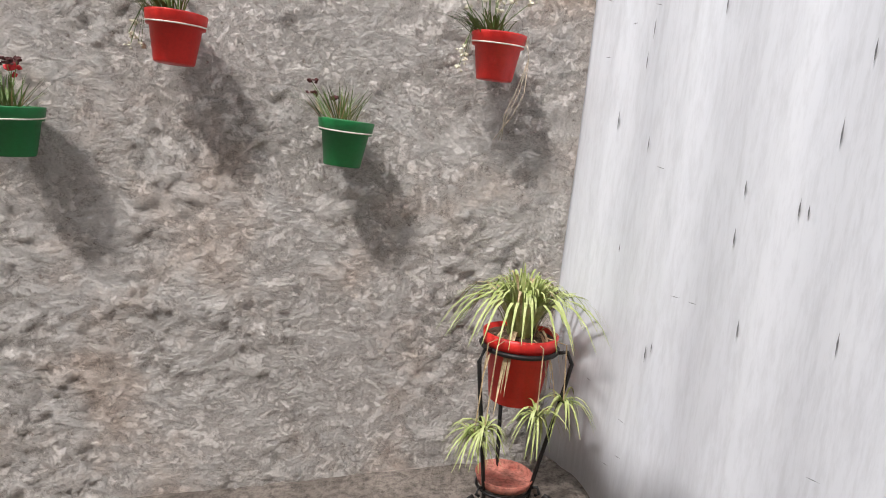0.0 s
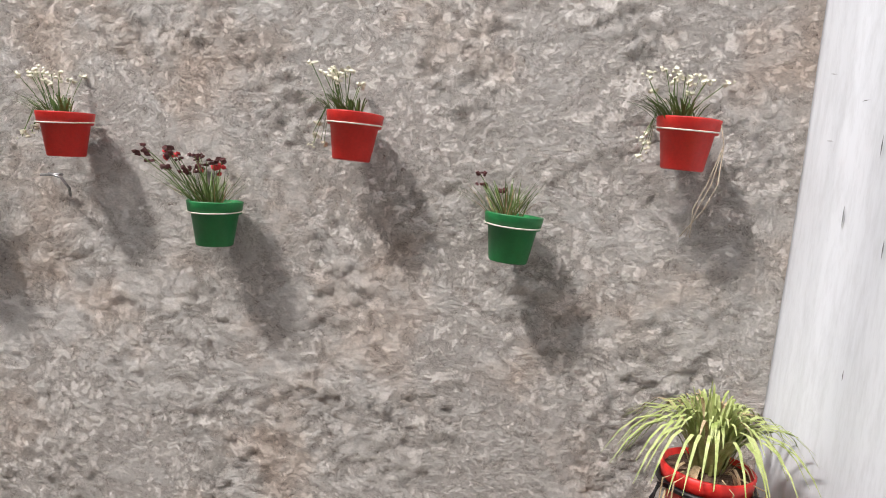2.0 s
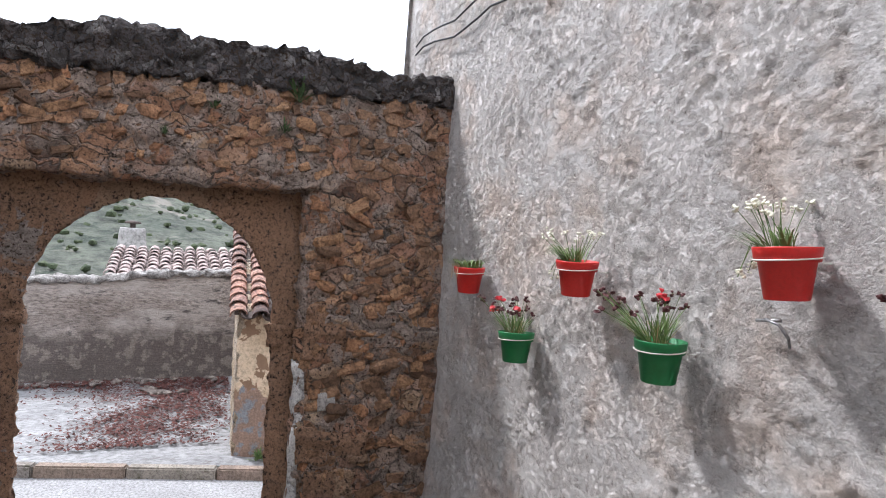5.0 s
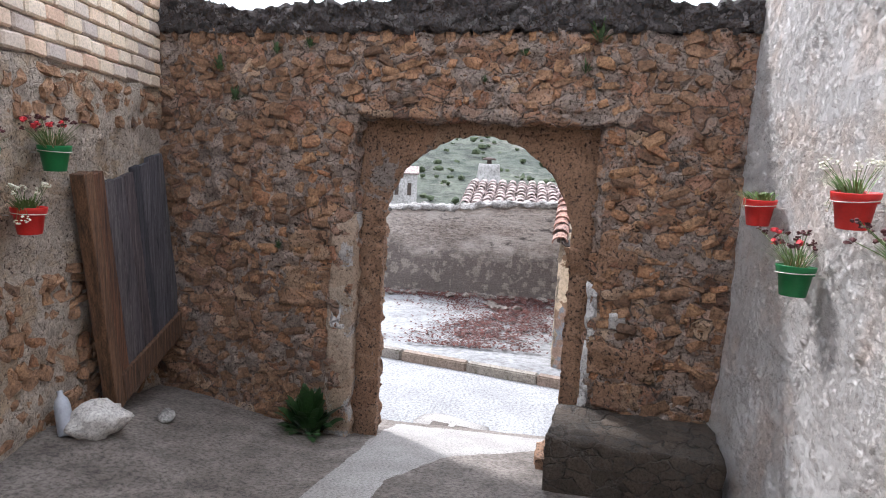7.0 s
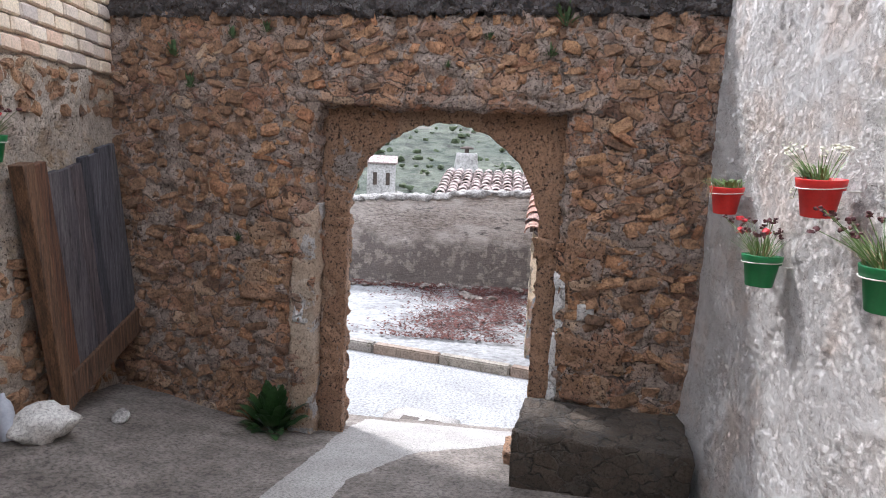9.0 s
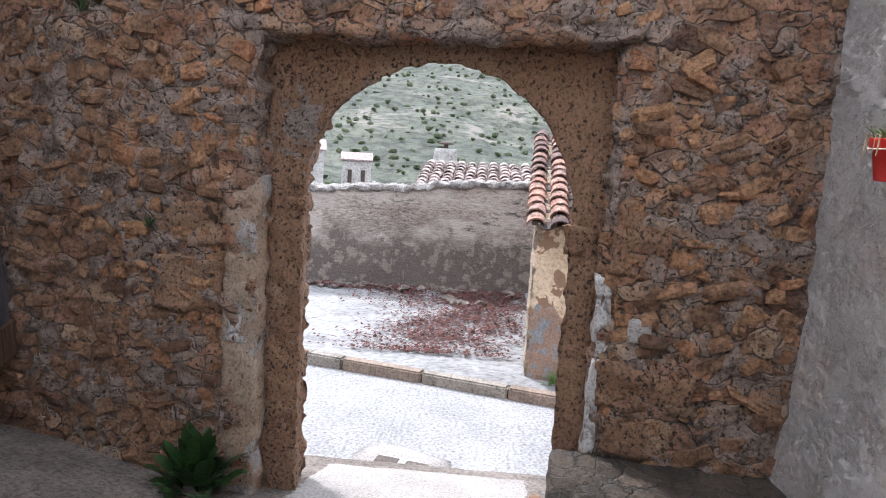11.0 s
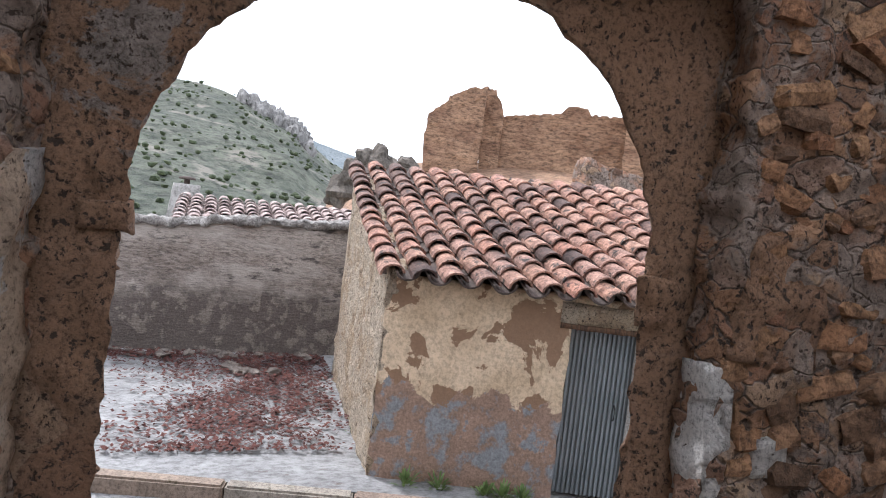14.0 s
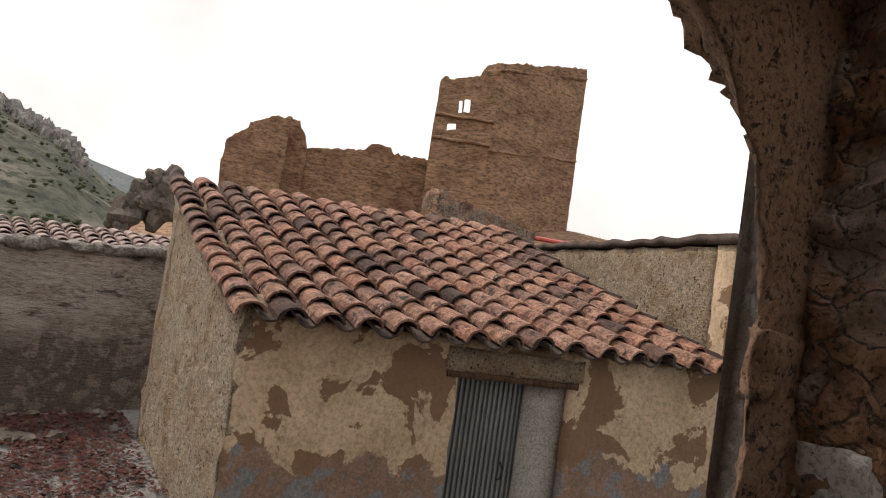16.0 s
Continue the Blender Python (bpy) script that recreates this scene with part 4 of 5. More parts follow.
# ---------------------------------------------------------------- yard things
def build_board():
    """Old plank door leaning in the corner."""
    zf = -0.37
    e = empty("plank_door", Matrix.LocRotScale((-4.02, -2.02, zf), Euler((radians(-2), radians(-10), radians(189))), None),
              label="old plank door with blue-grey boards leaning on the wall", category="door")
    H, W = 1.80, 1.38
    rnd = random.Random(5)

    def plank(x0, x1, y0, y1, z0, z1, mat, nm):
        bm = bmesh.new()
        bmesh.ops.create_cube(bm, size=1, matrix=Matrix.Translation(((x0 + x1) / 2, (y0 + y1) / 2, (z0 + z1) / 2)) @ Matrix.Diagonal((x1 - x0, y1 - y0, z1 - z0, 1)))
        bmesh.ops.subdivide_edges(bm, edges=[q for q in bm.edges if abs(q.verts[0].co.z - q.verts[1].co.z) > 0.3], cuts=8)
        bmesh.ops.bevel(bm, geom=bm.edges[:], offset=0.005, segments=1, affect="EDGES")
        for v in bm.verts:
            v.co += noise.noise_vector(Vector((v.co.x * 9, v.co.y * 9, v.co.z * 3 + x0 * 7))) * 0.006
        return bm_ob(nm, bm, mat, False, e)
    plank(0, 0.13, -0.05, 0.05, 0.0, H, M["old_wood"], "post")
    plank(0.135, 0.30, -0.03, 0.03, 0.12, H - 0.03, M["old_wood"], "plank")
    x = 0.305
    while x < W - 0.05:
        w = rnd.uniform(0.12, 0.17)
        plank(x, min(x + w, W), -0.022, 0.022, 0.10, H - 0.05 - rnd.uniform(0.02, 0.09), M["blue_wood"], "plank")
        x += w + 0.006
    plank(0.12, W + 0.02, -0.06, -0.024, 0.02, 0.24, M["old_wood"], "rail")
    # boulder, bottle, mottled pebble
    rnd = random.Random(2)
    bm = bmesh.new()
    blob(bm, (0, 0, 0), 1, rnd, (0.20, 0.16, 0.13), 3, 0.12)
    for v in bm.verts:
        v.co = jitter(v.co, 0.03, 9)
    b = bm_ob("boulder", bm, M["white_stone"], True)
    b.matrix_world = pose(-3.58, -1.83, yard_z(-3.58, -1.83) + 0.09, 0, 0, -20)
    tagged(b, "pale boulder on the yard floor by the plank door", "boulder")
    b = lathe([(0.045, 0), (0.05, 0.01), (0.05, 0.20), (0.04, 0.24), (0.018, 0.27), (0.018, 0.30)], 20, "plastic_bottle", M["plastic"])
    b.matrix_world = pose(-3.42, -1.93, yard_z(-3.42, -1.93) + 0.0, 10, -24, 30)
    tagged(b, "white plastic bottle leaning at the wall", "bottle")
    bm = bmesh.new()
    blob(bm, (0, 0, 0), 1, rnd, (0.11, 0.06, 0.05), 2, 0.2)
    b = bm_ob("pebble", bm, material("mottled_stone", (0.05, 0.045, 0.04), (0.6, 0.57, 0.53), 12, 60, 0.9, 0.3), True)
    b.matrix_world = pose(-4.25, -1.72, yard_z(-4.25, -1.72) + 0.03, 0, 0, 20)
    tagged(b, "black and white mottled stone on the floor", "stone")


def leafy_plant(name, x, y, z, size, seed, mat, label, parts=60, flat=1.0, wide=1.0):
    rnd = random.Random(seed)
    bm = bmesh.new()
    for k in range(parts):
        a, el = rnd.uniform(0, 6.28), rnd.uniform(0.15, 1.45)
        r = size * rnd.uniform(0.45, 1.0)
        tip = Vector((math.cos(a) * math.cos(el) * r * flat, math.sin(a) * math.cos(el) * r, math.sin(el) * r * 1.2))
        mid = tip * rnd.uniform(0.3, 0.6)
        blade(bm, mid, tip, size * 0.085 * wide, size * 0.06, 4, rnd.uniform(-0.6, 0.6))
        if k % 3 == 0:
            tube([(0, 0, 0), mid], size * 0.012, 4, bm=bm)
    ob = bm_ob(name, bm, mat)
    ob.matrix_world = pose(x, y, z)
    return tagged(ob, label, "plant")


def build_bench():
    e = rough_box("stone_bench", 1.34, 2.5, -0.97, FRONT, -1.0, -0.23, M["bench"], arch_at, 0.04, 0.02, 6)
    tagged(e, "low mossy stone bench beside the gate", "stone bench")
    s = rough_box("guard_stone", 1.20, 1.40, -0.40, -0.05, -1.05, -0.66, M["ashlar"], arch_at, 0.03, 0.04, 7)
    tagged(s, "worn ochre stone at the gate foot", "stone")


def build_floor_details():
    # concrete path strip
    verts, faces = [], []
    left = [(-5.9, -0.30), (-5.3, -0.34), (-4.6, -0.30), (-3.9, -0.32), (-3.0, -0.36)]
    right = [(-5.9, 1.35), (-5.3, 1.30), (-4.7, 0.45), (-3.9, 0.12), (-3.0, 0.10)]
    n = 40
    for i in range(n + 1):
        x = -6.0 + 3.2 * i / n
        a, b = lerp_table(x, left), lerp_table(x, right)
        for k in range(13):
            y = a + (b - a) * k / 12
            verts.append((x, y, yard_z(x, y) + 0.012 * noise.noise(Vector((x * 4, y * 4, 0))) + 0.012 * min(1, k, 12 - k) - 0.006))
    for i in range(n):
        for k in range(12):
            q = i * 13 + k
            faces.append((q, q + 1, q + 14, q + 13))
    tagged(mesh_ob("path_strip", verts, faces, M["path"], True), "smooth pale concrete strip leading to the gate", "path", kind="structure")
    # manhole plates in the street
    for k, (x, y) in enumerate(((-6.31, 0.17), (-6.25, 0.42))):
        bm = bmesh.new()
        bmesh.ops.create_cube(bm, size=1, matrix=Matrix.Diagonal((0.19, 0.19, 0.03, 1)))
        bmesh.ops.bevel(bm, geom=bm.edges[:], offset=0.006, segments=1, affect="EDGES")
        o = bm_ob("drain_cover", bm, M["fence"])
        o.matrix_world = pose(x, y, -1.185, 0, 0, -12)
        tagged(o, "small grey metal drain cover set in the street", "drain cover", "drain covers")
    bm = bmesh.new()
    blob(bm, (0, 0, 0), 1, random.Random(1), (0.30, 0.42, 0.02), 2, 0.25)
    o = bm_ob("cement_patch", bm, M["path"], True)
    o.matrix_world = pose(-6.35, 0.3, -1.196, 0, 0, -12)
    tagged(o, "pale cement patch round the drain covers", "cement patch")


# ---------------------------------------------------------------- garden wall across the street
def build_garden_wall():
    def at(s, d, z):
        return Vector((-12.4 - d, s, z))
    e = empty("garden_wall", Matrix.Identity(4), label="stained grey garden wall with a pale coping", category="wall", kind="structure")
    top = lambda s: 0.68 + 0.06 * (s + 1.5) + 0.03 * math.sin(s * 1.3) + 0.02 * math.sin(s * 4.1)
    rough_box("wall_body", -9, 2.6, 0, 0.4, -1.3, 0.7, M["fence"], at, 0.12, 0.03, 3, top=top, parent=e)
    rough_box("coping", -9, 2.6, -0.04, 0.44, 0.70, 0.79, M["coping"], lambda s, d, z: at(s, d, z - 0.74 + top(s)), 0.06, 0.06, 7, parent=e)


# ---------------------------------------------------------------- tiled roofs
def tile_mesh(name, length, r0, r1, mat, thick=0.02, convex=True):
    """A tapered half-round clay tile along +y."""
    bm = bmesh.new()
    n = 7
    rows = []
    for L, r in ((0, r0), (length, r1)):
        for rr in (r, r - thick):
            row = []
            for k in range(n + 1):
                a = math.pi * k / n
                zz = math.sin(a) * rr * 0.8
                row.append(bm.verts.new((math.cos(a) * rr, L, zz if convex else -zz)))
            rows.append(row)
    o0, i0, o1, i1 = rows
    for k in range(n):
        bm.faces.new((o0[k], o0[k + 1], o1[k + 1], o1[k]))
        bm.faces.new((i0[k], i1[k], i1[k + 1], i0[k + 1]))
        bm.faces.new((o0[k], i0[k], i0[k + 1], o0[k + 1]))
        bm.faces.new((o1[k], o1[k + 1], i1[k + 1], i1[k]))
    bm.faces.new((o0[0], o1[0], i1[0], i0[0]))
    bm.faces.new((o0[n], i0[n], i1[n], o1[n]))
    bmesh.ops.recalc_face_normals(bm, faces=bm.faces)
    me = bpy.data.meshes.new(name)
    bm.to_mesh(me)
    bm.free()
    me.materials.append(mat)
    return me


SHED_C = Vector((-8.43, 1.42, 0))
SHED_U = Vector((0.36, 0.933, 0)).normalized()
SHED_V = Vector((-3.07, 0.25, 0))
SHED_LEN = 3.86
EAVE, BACK = 0.66, 1.68


def shed_at(u, v, z):
    """Along the front (m), back (0 to 1), height."""
    return SHED_C + SHED_U * u + SHED_V * v + Vector((0, 0, z))


def roof_z(u, v):
    return EAVE + (BACK - EAVE) * v + 0.05 * v * u / 3.86 - 0.03 * math.sin(math.pi * max(0, min(1, v))) + 0.01 * u / 3.86


DOOR0, DOOR1, DOOR_TOP = 1.565, 2.47, 0.36


def build_shed():
    e = empty("shed", Matrix.Identity(4), label="low ochre plastered shed with a clay tile roof", category="shed", kind="structure")
    nin = Vector((-SHED_U.y, SHED_U.x, 0))

    def front(u, d, z):
        return SHED_C + SHED_U * u + nin * d + Vector((0, 0, z))
    for nm, u0, u1, z0, z1 in (("wall", 0, DOOR0, -1.35, EAVE - 0.02), ("wall", DOOR1, 6.6, -1.35, EAVE - 0.02), ("wall", DOOR0 - 0.001, DOOR1 + 0.001, DOOR_TOP + 0.01, EAVE - 0.02)):
        rough_box(nm, u0, u1, 0, 0.28, z0, z1, M["shed"], front, 0.05, 0.012, 5, parent=e)
    # gable side
    bm = bmesh.new()
    nu, nz = 60, 40
    g = []
    for i in range(nu + 1):
        col = []
        v = i / nu
        for k in range(nz + 1):
            zt = roof_z(0, v) + 0.02
            p = shed_at(0, v, -1.3 + (zt + 1.3) * k / nz)
            col.append(bm.verts.new(jitter(p, 0.03, 6)))
        g.append(col)
    for i in range(nu):
        for k in range(nz):
            bm.faces.new((g[i][k], g[i + 1][k], g[i + 1][k + 1], g[i][k + 1]))
    ob = bm_ob("gable", bm, M["gable"], True, e)
    md = ob.modifiers.new("thick", "SOLIDIFY")
    md.thickness, md.offset = 0.25, 1
    # back wall
    rough_box("back_wall", 0, SHED_LEN, 0, 0.25, -1.3, 1.55, M["gable"], lambda s, d, z: shed_at(s, 1.0, z) - SHED_V.normalized() * d, 0.2, 0.02, 4, parent=e)
    # door
    rough_box("reveal", DOOR1 - 0.34, DOOR1, 0.06, 0.20, -1.2, DOOR_TOP + 0.01, M["grey_paint"], front, 0.2, 0.0, 3, parent=e)
    rough_box("lintel", DOOR0 - 0.10, DOOR1 + 0.06, -0.012, 0.2, DOOR_TOP + 0.0, DOOR_TOP + 0.05, M["old_wood"], front, 0.05, 0.01, 9, parent=e)
    rough_box("lintel_render", DOOR0 - 0.10, DOOR1 + 0.1, -0.014, 0.1, DOOR_TOP + 0.05, DOOR_TOP + 0.22, M["gable"], front, 0.05, 0.012, 6, parent=e)
    verts, faces = [], []
    n = 96
    for k in (0, 1):
        for i in range(n + 1):
            u = DOOR0 + 0.02 + (DOOR1 - 0.36 - DOOR0) * i / n
            ph = (i / n * 14) % 1.0
            d = 0.10 + (0.0 if ph < 0.55 else 0.022)
            verts.append(front(u, d, -1.05 if k == 0 else DOOR_TOP))
    faces = [(i, i + 1, n + 2 + i, n + 1 + i) for i in range(n)]
    dr = mesh_ob("door", verts, faces, M["zinc"], False, e)
    dr.modifiers.new("thick", "SOLIDIFY").thickness = 0.012
    bm = bmesh.new()
    hp = [front(DOOR1 - 0.46, 0.085, -0.25), front(DOOR1 - 0.46, 0.04, -0.27), front(DOOR1 - 0.46, 0.04, -0.36), front(DOOR1 - 0.46, 0.085, -0.38)]
    tube(hp, 0.008, 6, bm=bm)
    bm_ob("handle", bm, M["iron"], True, e)
    # roof deck
    bm = bmesh.new()
    for side in (0.0, -0.05):
        for u, v in ((-0.05, 0.04), (SHED_LEN + 0.05, 0.04), (SHED_LEN + 0.05, 1.03), (-0.05, 1.03)):
            p = shed_at(u, v, roof_z(u, v) - 0.03 + side)
            bm.verts.new(p)
    bm.verts.ensure_lookup_table()
    q = bm.verts
    for f in ((0, 1, 2, 3), (7, 6, 5, 4), (0, 4, 5, 1), (1, 5, 6, 2), (2, 6, 7, 3), (3, 7, 4, 0)):
        bm.faces.new([q[i] for i in f])
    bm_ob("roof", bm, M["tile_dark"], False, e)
    return e


def lay_tiles(parent, at, zf, ulen, vlen, du, dv, rnd, limit, name="roof_tile", v0=-0.05, vdir=None, r=0.11):
    """Columns of cover tiles with channel tiles between them."""
    L = dv * 1.45
    cover = tile_mesh("roof_tile", L, r, r * 0.84, M["tile"])
    # Channel tiles are coloured dark to stand for shade between the covers.
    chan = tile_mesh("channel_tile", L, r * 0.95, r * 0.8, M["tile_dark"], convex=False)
    nu, nv = int(ulen / du), int(vlen / dv) + 1
    count = 0
    jv, jf = [], []
    for i in range(nu + 1):
        for j in range(nv):
            for kind in (0, 1):
                u = (i + 0.5 * kind) * du
                if u > ulen:
                    continue
                v = v0 + j * dv / vlen
                p, p2 = at(u, v, zf(u, v)), at(u, v + dv / vlen, zf(u, v + dv / vlen))
                y = (p2 - p).normalized()
                x = (at(u + 0.1, v, zf(u + 0.1, v)) - p).normalized()
                zax = x.cross(y).normalized()
                if zax.z < 0:
                    zax = -zax
                x = y.cross(zax)
                m = Matrix((x, y, zax)).transposed().to_4x4()
                m.translation = p + zax * (0.04 + (0.03 if kind else 0.0) + rnd.uniform(-0.006, 0.010))
                m = m @ pose(rnd.uniform(-0.008, 0.008), rnd.uniform(-0.02, 0.02), 0, -rnd.uniform(3.5, 7.5), rnd.uniform(-6, 6), rnd.uniform(-4, 4))
                me = chan if kind else cover
                if kind == 0 and count < limit:
                    ob = new(name, me)
                    ob.parent = parent
                    ob.matrix_local = m
                    count += 1
                else:
                    n = len(jv)
                    jv += [m @ w.co for w in me.vertices]
                    jf += [tuple(n + t for t in f.vertices) for f in me.polygons]
    if jv:
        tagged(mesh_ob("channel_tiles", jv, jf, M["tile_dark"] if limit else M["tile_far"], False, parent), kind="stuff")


def build_side_house():
    """Taller plastered house that joins the shed, with a tiled verge, and a chimney stump."""
    e = empty("side_house", Matrix.Identity(4), label="plastered house joining the shed, tiles along its top", category="house", kind="structure")
    nin = Vector((-SHED_U.y, SHED_U.x, 0))

    def at(s, d, z):
        return SHED_C + SHED_U * s + nin * d + Vector((0, 0, z))
    top = lambda s: 1.75
    rough_box("wall", SHED_LEN + 0.02, SHED_LEN + 0.32, 0.30, 4.3, -1.3, 1.70, M["gable"], at, 0.09, 0.03, 4, parent=e)
    rough_box("wall", SHED_LEN + 0.02, 9.0, 0.02, 0.29, EAVE - 0.02, 1.72, M["shed"], at, 0.09, 0.02, 4, parent=e)
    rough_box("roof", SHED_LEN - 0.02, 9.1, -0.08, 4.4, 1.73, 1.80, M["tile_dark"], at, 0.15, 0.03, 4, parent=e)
    rough_box("dark_door", 4.06, 4.55, -0.03, 0.03, -1.2, 0.26, M["dark"], at, 0.2, 0.0, 3, parent=e)
    return e, at


# ---------------------------------------------------------------- distance
EYE_END = Vector((-4.17, -0.22, 0.98))


def far_at(az, el, dist):
    a = radians(az)
    return EYE_END + Vector((-math.cos(a), math.sin(a), math.tan(radians(el)))) * dist


def build_hills():
    def hill(name, table, dist, depth, mat, label, foot, seed, cliff=None, rough=1.0):
        verts, faces = [], []
        na, nr = 120, 44
        a0, a1 = table[0][0], table[-1][0]
        for j in range(nr + 1):
            k = j / nr
            for i in range(na + 1):
                az = a0 + (a1 - a0) * i / na
                el = lerp_table(az, table)
                r = dist - depth * (1 - k)
                top = far_at(az, el, dist).z
                z = foot + (top - foot) * (k ** 1.1)
                p = far_at(az, 0, r)
                n1 = noise.fractal(Vector((p.x * 0.012, p.y * 0.012, seed)), 1.0, 2.0, 5)
                verts.append((p.x, p.y, z + n1 * dist * 0.010 * rough * (0.35 + math.sin(math.pi * min(k, 0.93)))))
        w = na + 1
        for j in range(nr):
            for i in range(na):
                faces.append((j * w + i, j * w + i + 1, (j + 1) * w + i + 1, (j + 1) * w + i))
        # back slope
        n = len(verts)
        for i in range(na + 1):
            az = a0 + (a1 - a0) * i / na
            p = far_at(az, 0, dist * 1.25)
            verts.append((p.x, p.y, foot - 5))
        for i in range(na):
            faces.append((nr * w + i, nr * w + i + 1, n + i + 1, n + i))
        ob = mesh_ob(name, verts, faces, mat, True)
        tagged(ob, label, "hill", kind="structure")
        return verts
    near = hill("hillside", [(-60, 4.0), (-30, 6.0), (-14, 8.2), (-9.8, 8.7), (-5.4, 9.0), (-2, 9.1), (0.2, 8.9), (3.5, 8.0), (6.1, 7.2), (7.4, 6.0), (9.5, 4.4), (14, 2.4), (22, 0.0)],
                420, 300, M["hill"], "green scrubby hillside dotted with bushes", -9.0, 3.0)
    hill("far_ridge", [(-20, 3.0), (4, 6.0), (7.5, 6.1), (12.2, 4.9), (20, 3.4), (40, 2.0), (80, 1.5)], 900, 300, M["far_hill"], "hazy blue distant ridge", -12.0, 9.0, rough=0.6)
    hill("castle_mound", [(9.5, 0.5), (11.4, 4.0), (13, 4.6), (17, 5.3), (25, 6.2), (35, 6.6), (48, 6.4), (60, 5.0), (80, 3.0)], 128, 90, M["castle"], "earthy mound under the ruined castle", -6.0, 6.0, rough=0.5)
    # bushes
    rnd = random.Random(9)
    bm = bmesh.new()
    for k in range(2400):
        v = Vector(near[rnd.randrange(len(near))])
        v += Vector((rnd.uniform(-4, 4), rnd.uniform(-4, 4), 0.4))
        s = rnd.uniform(0.4, 1.3)
        blob(bm, v, s, rnd, (1, 1, 0.8), 1, 0.4)
    tagged(bm_ob("hill_bushes", bm, M["bush"], False), "dark green bushes scattered over the hillside", "bushes", kind="stuff")
    # cliff band near the ridge's end
    bm = bmesh.new()
    crest = [(1.0, 9.0), (3.5, 8.0), (6.1, 7.2), (7.6, 5.8)]
    for k in range(150):
        az = rnd.uniform(1.5, 7.4)
        q = 1 - rnd.uniform(0.0, 0.03 + 0.022 * az)
        p = far_at(az, 0, 420 - 300 * (1 - q))
        p.z = -9 + (far_at(az, lerp_table(az, crest), 420).z + 9) * q ** 1.1 - 1.5
        blob(bm, p, rnd.uniform(2.5, 4.5), rnd, (0.8, 0.8, 1.3), 2, 0.5)
    tagged(bm_ob("cliff", bm, M["cliff"], False), "grey rock cliff below the ridge", "cliff", kind="structure")


def build_castle():
    D = 120.0
    e = empty("castle", Matrix.Identity(4), label="ruined ochre stone castle with a square keep", category="castle", kind="structure")

    def tower(nm, az0, az1, el0, top, depth, d=D, n=22, amp=0.35, holes=(), dend=None):
        """A block seen between two bearings; top: (bearing, elevation) pairs."""
        a, b = far_at(az0, 0, d), far_at(az1, 0, dend or d)
        bm = bmesh.new()
        back = (Vector((a.x + b.x, a.y + b.y, 0)) / 2 - Vector((EYE_END.x, EYE_END.y, 0))).normalized() * depth
        nz = 26
        z0 = far_at(az0, el0, d).z
        grid = []
        for i in range(n + 1):
            k = i / n
            az = az0 + (az1 - az0) * k
            zt = far_at(az, lerp_table(az, top), d + ((dend or d) - d) * k).z + 0.5 * noise.noise(Vector((az * 3, d, 0)))
            p = a.lerp(b, k)
            col = [bm.verts.new(jitter((p.x, p.y, z0 + (zt - z0) * j / nz), amp, 0.4)) for j in range(nz + 1)]
            grid.append((col, [bm.verts.new((p.x + back.x, p.y + back.y, z0)), bm.verts.new((p.x + back.x, p.y + back.y, zt))]))
        for i in range(n):
            c0, b0 = grid[i]
            c1, b1 = grid[i + 1]
            for j in range(nz):
                az = az0 + (az1 - az0) * (i + 0.5) / n
                el = math.degrees(math.atan2((c0[j].co.z + c0[j + 1].co.z) / 2 - EYE_END.z, d))
                if any(h[0] < az < h[1] and h[2] < el < h[3] for h in holes):
                    continue
                bm.faces.new((c0[j], c1[j], c1[j + 1], c0[j + 1]))
            bm.faces.new((c0[nz], c1[nz], b1[1], b0[1]))
        for c, bb in (grid[0], grid[-1]):
            bm.faces.new([*c, bb[1], bb[0]])
        return bm_ob(nm, bm, M["castle"], False, e)
    tower("tower", 17.4, 22.3, 4.5, [(17.4, 9.6), (18.6, 10.4), (19.2, 11.3), (20.8, 12.2), (22.3, 12.5)], 6, D - 4)
    tower("tower_flank", 22.28, 24.0, 4.5, [(22.3, 12.5), (23.2, 12.2), (23.6, 11.6), (24.0, 10.2)], 6, D + 1)
    tower("curtain_wall", 23.5, 35.5, 4.5, [(23.5, 9.9), (25, 10.3), (28, 10.7), (29.0, 10.8), (29.6, 11.5), (31.0, 11.4), (31.6, 10.9), (35.5, 11.0)], 2.0, D + 3, 46)
    tower("keep_face", 34.6, 39.85, 5.0, [(34.6, 17.6), (35.0, 18.2), (35.6, 17.9), (38.0, 18.5), (38.6, 19.4), (39.8, 19.8)], 9, D - 6, 34, 0.25,
          holes=((36.55, 36.95, 15.3, 16.2), (37.1, 37.5, 15.3, 16.2), (35.9, 36.6, 13.5, 14.2)), dend=D - 8)
    tower("keep_side", 39.8, 47.4, 5.0, [(39.8, 19.8), (43, 19.9), (47.4, 20.0)], 9, D - 8, 34, 0.22, holes=((42.2, 42.5, 16.4, 16.8),), dend=D + 6)
    for az0, az1, el, dd, de in ((34.6, 39.8, 12.9, D - 6.4, D - 8.4), (34.6, 39.8, 14.9, D - 6.4, D - 8.4), (39.8, 47.4, 12.4, D - 8.4, D + 5.6), (39.8, 47.4, 19.2, D - 8.4, D + 5.6)):
        pts = [far_at(az0 + (az1 - az0) * i / 12, el + 0.05 * math.sin(i), dd + (de - dd) * i / 12) for i in range(13)]
        tube(pts, 0.28, 6, "string_course", M["castle"], e)
    # crag beside the shed roof
    bm = bmesh.new()
    rnd = random.Random(14)
